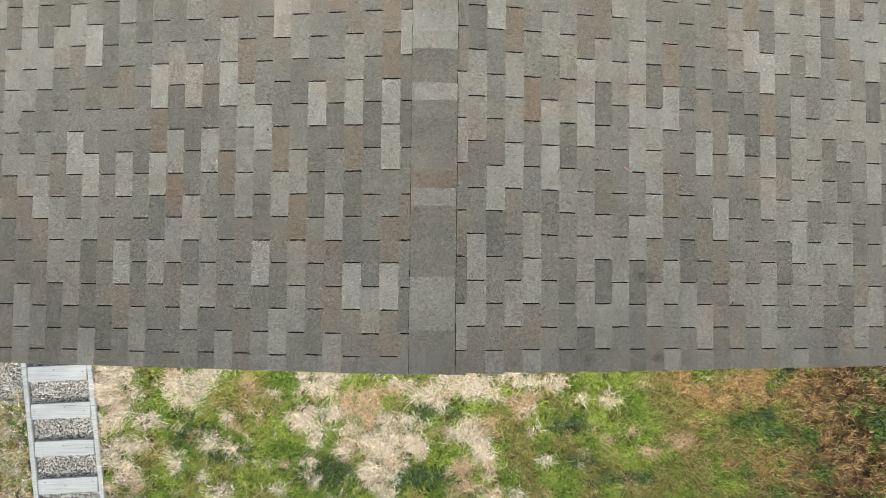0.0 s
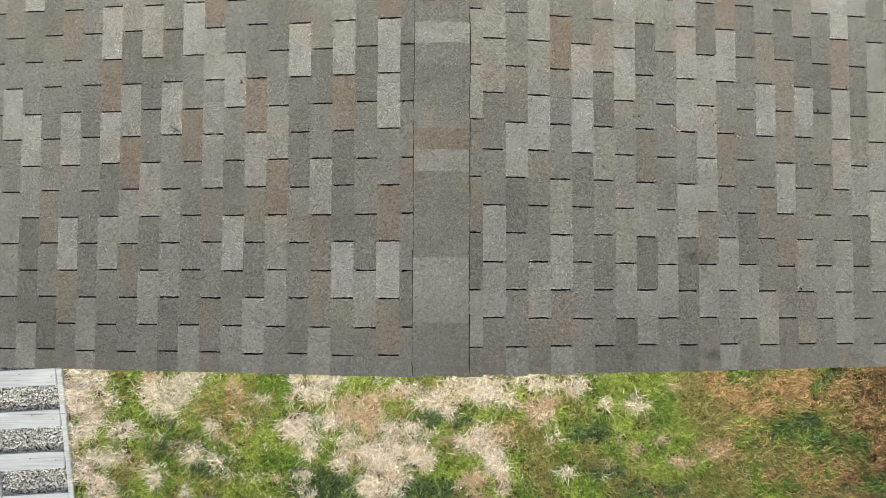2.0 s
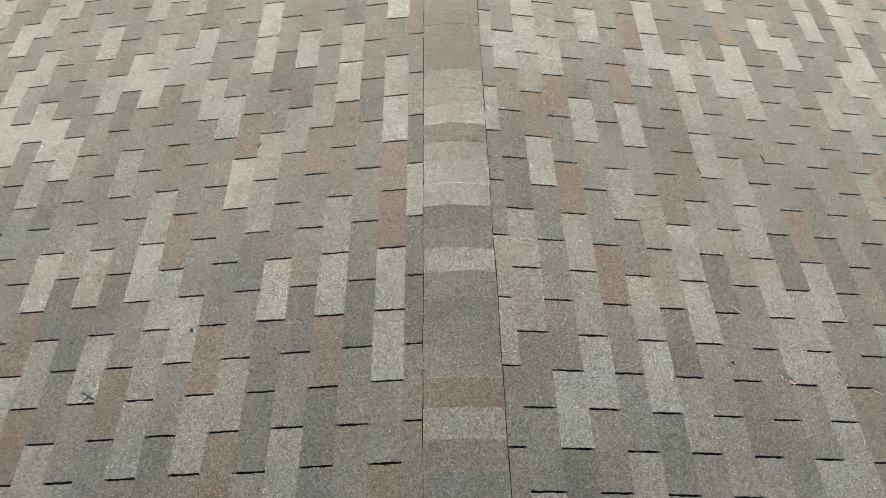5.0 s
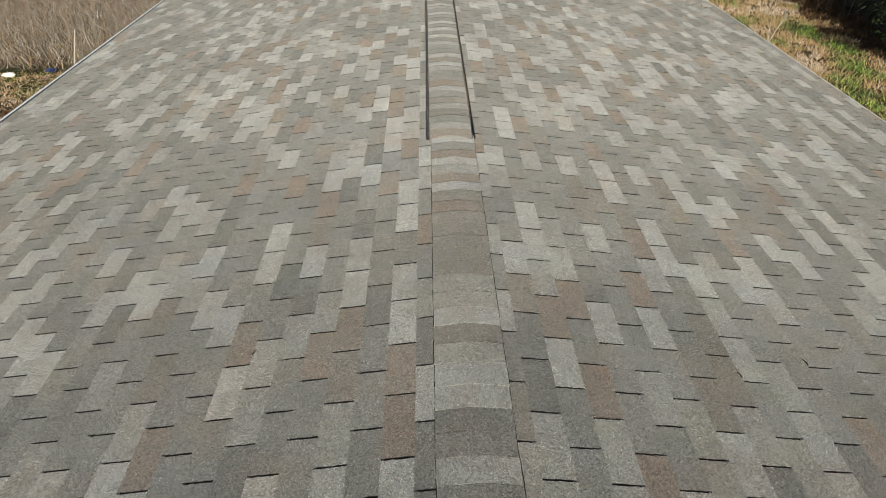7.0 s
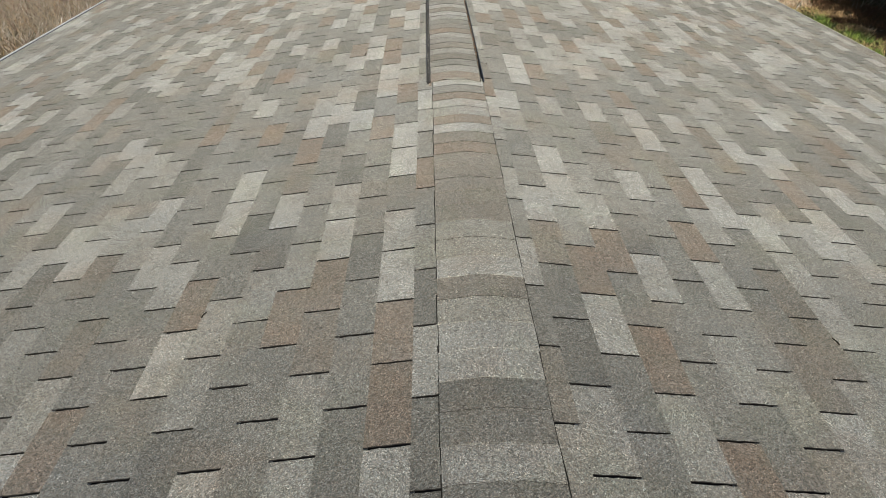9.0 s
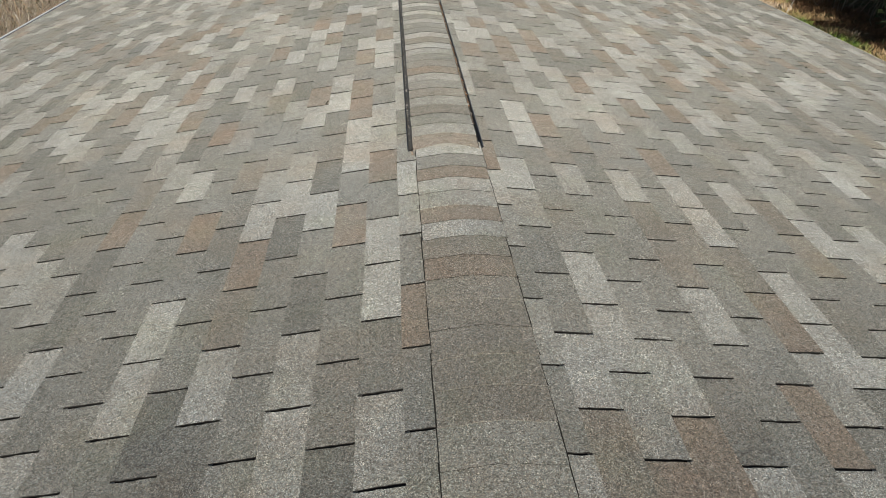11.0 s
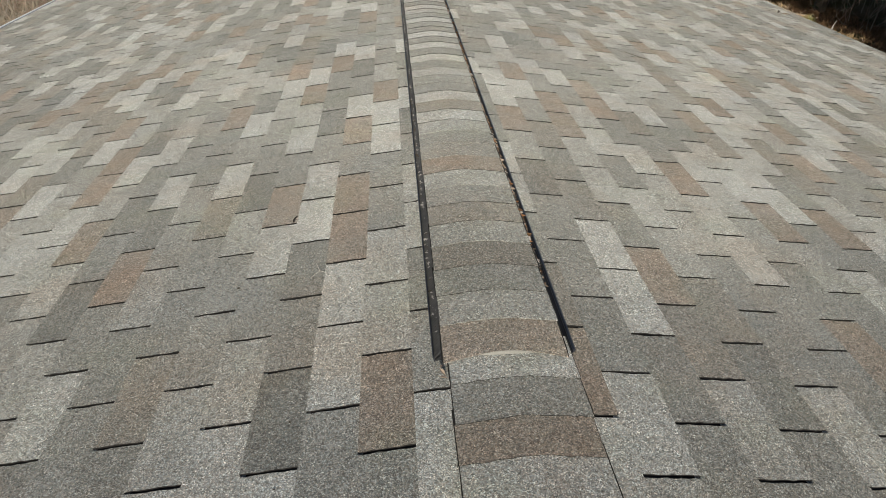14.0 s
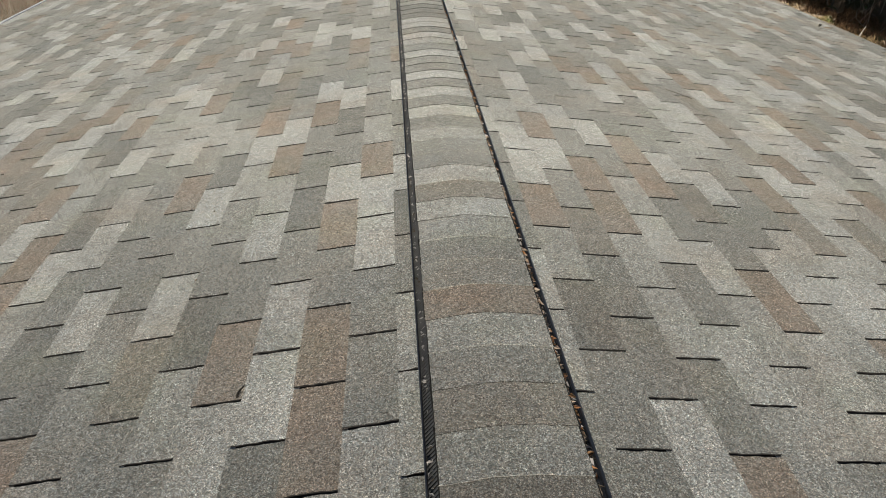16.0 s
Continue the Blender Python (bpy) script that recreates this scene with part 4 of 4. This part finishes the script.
twigs("thicket", 15000, (-19.0, 16.1, -4.0, 26.0), (0.5, 1.7), (0.002, 0.0065), [TWIG, TWIG, TWIG_RED], "dense thicket of dry leafless brown stems", 1.25, seed=2)
twigs("dead_grass_bank", 12000, (-17.0, 16.05, -4.0, 22.0), (0.3, 0.9), (0.002, 0.0055), [TWIG, TWIG, TAN, STRAW], "bleached tangle of dead grass and bramble", 1.1, seed=6)
twigs("undergrowth", 3500, (12.6, 7.0, 20.0, 32.0), (0.5, 2.0), (0.005, 0.013), [TWIG, TWIG_RED], "tangle of dead stems in deep shade", 0.8, seed=3)
stake = tagged(part("stake", box(-0.011, -0.011, 0, 0.011, 0.011, 1.13, 0.003), PALE_STICK, None), "bleached bare wooden stake in dry brush", "stake")
stake.matrix_basis = pose(-8.93, 15.88, 0, 0, 17, 0)
bm = bmesh.new()
bmesh.ops.create_icosphere(bm, subdivisions=3, radius=0.17)
for v in bm.verts:
    v.co = Vector((v.co.x * 0.75, v.co.y * 0.45, max(v.co.z, -0.2) * 0.5 + 0.1)) * (1.0 + 0.6 * noise.noise(v.co * 14.0))
bundle = tagged(part("bundle", bm, BLUE_SHEET, None), "crumpled dark blue plastic sheet on grass", "sheet")
bundle.matrix_basis = pose(-9.55, 15.98, 0, 0, 0, 15) @ Matrix.Diagonal((0.9, 0.8, 0.55, 1.0))
bm = bmesh.new()
bmesh.ops.create_icosphere(bm, subdivisions=3, radius=0.17)
for v in bm.verts:
    v.co = Vector((v.co.x * 1.3, v.co.y * 0.6, max(v.co.z, -0.12) * 0.6 + 0.07)) * (1.0 + 0.6 * noise.noise(v.co * 14.0 + Vector((3, 1, 2))))
sack = tagged(part("sack", bm, WHITE_METAL, None), "crumpled white plastic sack on grass", "sack")
sack.matrix_basis = pose(-10.46, 15.72, 0, 0, 0, -10) @ Matrix.Diagonal((0.8, 0.8, 0.5, 1.0))


def bent_rod(bm, points, r0, r1):
    """A tapered five-sided rod through some points."""
    rings = []
    for i, p in enumerate(points):
        w = r0 + (r1 - r0) * i / (len(points) - 1)
        rings.append([bm.verts.new(Vector(p) + Vector((w * math.cos(k * 1.2566), w * math.sin(k * 1.2566), 0))) for k in range(5)])
    for a, b in zip(rings, rings[1:]):
        for k in range(5):
            bm.faces.new((a[k], a[(k + 1) % 5], b[(k + 1) % 5], b[k]))
    bm.faces.new(rings[0][::-1])
    bm.faces.new(rings[-1])


bm = bmesh.new()
bent_rod(bm, ((0, 0, 0), (0.12, -0.08, 0.55), (0.28, -0.20, 1.20), (0.42, -0.30, 1.72)), 0.011, 0.005)
bent_rod(bm, ((0.22, -0.15, 0.95), (0.20, -0.08, 1.22), (0.22, 0.0, 1.47)), 0.008, 0.004)
bent_rod(bm, ((0.31, -0.22, 1.32), (0.42, -0.22, 1.50), (0.46, -0.20, 1.58)), 0.007, 0.004)
branch = tagged(part("dead_branch", bm, PALE_STICK, None), "bleached forked dead branch standing in dry grass", "branch")
branch.matrix_basis = pose(7.58, 15.0, 0)

def tree_mesh(seed, height):
    """Trunk with limbs, and a crown of many small leaf cards set in clumps along the limbs."""
    r = np.random.default_rng(seed)
    verts, faces = [], []

    def limb(p, d, length, r0, r1, seg=5):
        base = len(verts)
        pts = []
        for k in range(seg + 1):
            w = r0 + (r1 - r0) * k / seg
            side = np.cross(d, (0.3, 0.9, 0.1))
            side /= np.linalg.norm(side)
            up = np.cross(side, d)
            for a in range(6):
                c = p + side * w * math.cos(a * 1.0472) + up * w * math.sin(a * 1.0472)
                verts.append(tuple(c))
            pts.append(p.copy())
            p = p + d * length / seg
            d = d + r.normal(0, 0.08, 3)
            d /= np.linalg.norm(d)
        for k in range(seg):
            for a in range(6):
                b0, b1 = base + k * 6 + a, base + k * 6 + (a + 1) % 6
                faces.append((b0, b1, b1 + 6, b0 + 6))
        return pts

    trunk = limb(np.zeros(3), np.array([0.02, 0.02, 1.0]), height, 0.17, 0.03, 8)
    leaf_v, leaf_f = [], []
    for i in range(34):
        t = r.uniform(0.12, 0.97)
        p = trunk[min(int(t * 8), 7)] * (1 - (t * 8) % 1) + trunk[min(int(t * 8) + 1, 8)] * ((t * 8) % 1)
        az = i * 2.4 + r.uniform(-0.4, 0.4)
        d = np.array([math.cos(az), math.sin(az), r.uniform(-0.15, 0.35)])
        length = (1.15 - t) * height * 0.34 * r.uniform(0.75, 1.25)
        pts = limb(p, d / np.linalg.norm(d), length, 0.045, 0.008, 4)
        for q in range(int(105 * (1.2 - t))):
            k = r.uniform(0.6, 4.0)
            c = pts[min(int(k), 3)] * (1 - k % 1) + pts[min(int(k) + 1, 4)] * (k % 1) + r.normal(0, 0.24, 3)
            for _ in range(5):
                e = r.normal(0, 1, (2, 3))
                e /= np.linalg.norm(e, axis=1)[:, None]
                o = c + r.normal(0, 0.12, 3)
                base = len(leaf_v)
                leaf_v += [tuple(o), tuple(o + e[0] * 0.09 + e[1] * 0.034), tuple(o + e[0] * 0.17), tuple(o + e[0] * 0.09 - e[1] * 0.034)]
                leaf_f.append((base, base + 1, base + 2, base + 3))
    return verts, faces, leaf_v, leaf_f


kinds = []
for seed in (1, 2):
    tv, tf, lv, lf = tree_mesh(seed, 7.5)
    tree = tagged(new("tree"), "dark evergreen tree at the edge of the wood", "tree", "trees along the wood")
    mesh_object("trunk", tv, tf, [BARK], tree)
    mesh_object("crown", lv, lf, [NEEDLE], tree, "dark green crown")
    kinds.append(tree)
TREES = [(13.75 + 0.9 * math.sin(i * 2.1), -9.0 + i * 2.9) for i in range(14)] + [(17.2 + 1.0 * math.sin(i * 1.7), -7.5 + i * 3.3) for i in range(12)]
tree_random = random.Random(9)
for i, (x, y) in enumerate(TREES):
    m = pose(x, y, 0, 0, 0, tree_random.uniform(0, 360))
    if i < 2:
        kinds[i].matrix_basis = m
    else:
        ob = copy_thing(kinds[i % 2], m)
        ob.scale = (tree_random.uniform(0.9, 1.2),) * 3
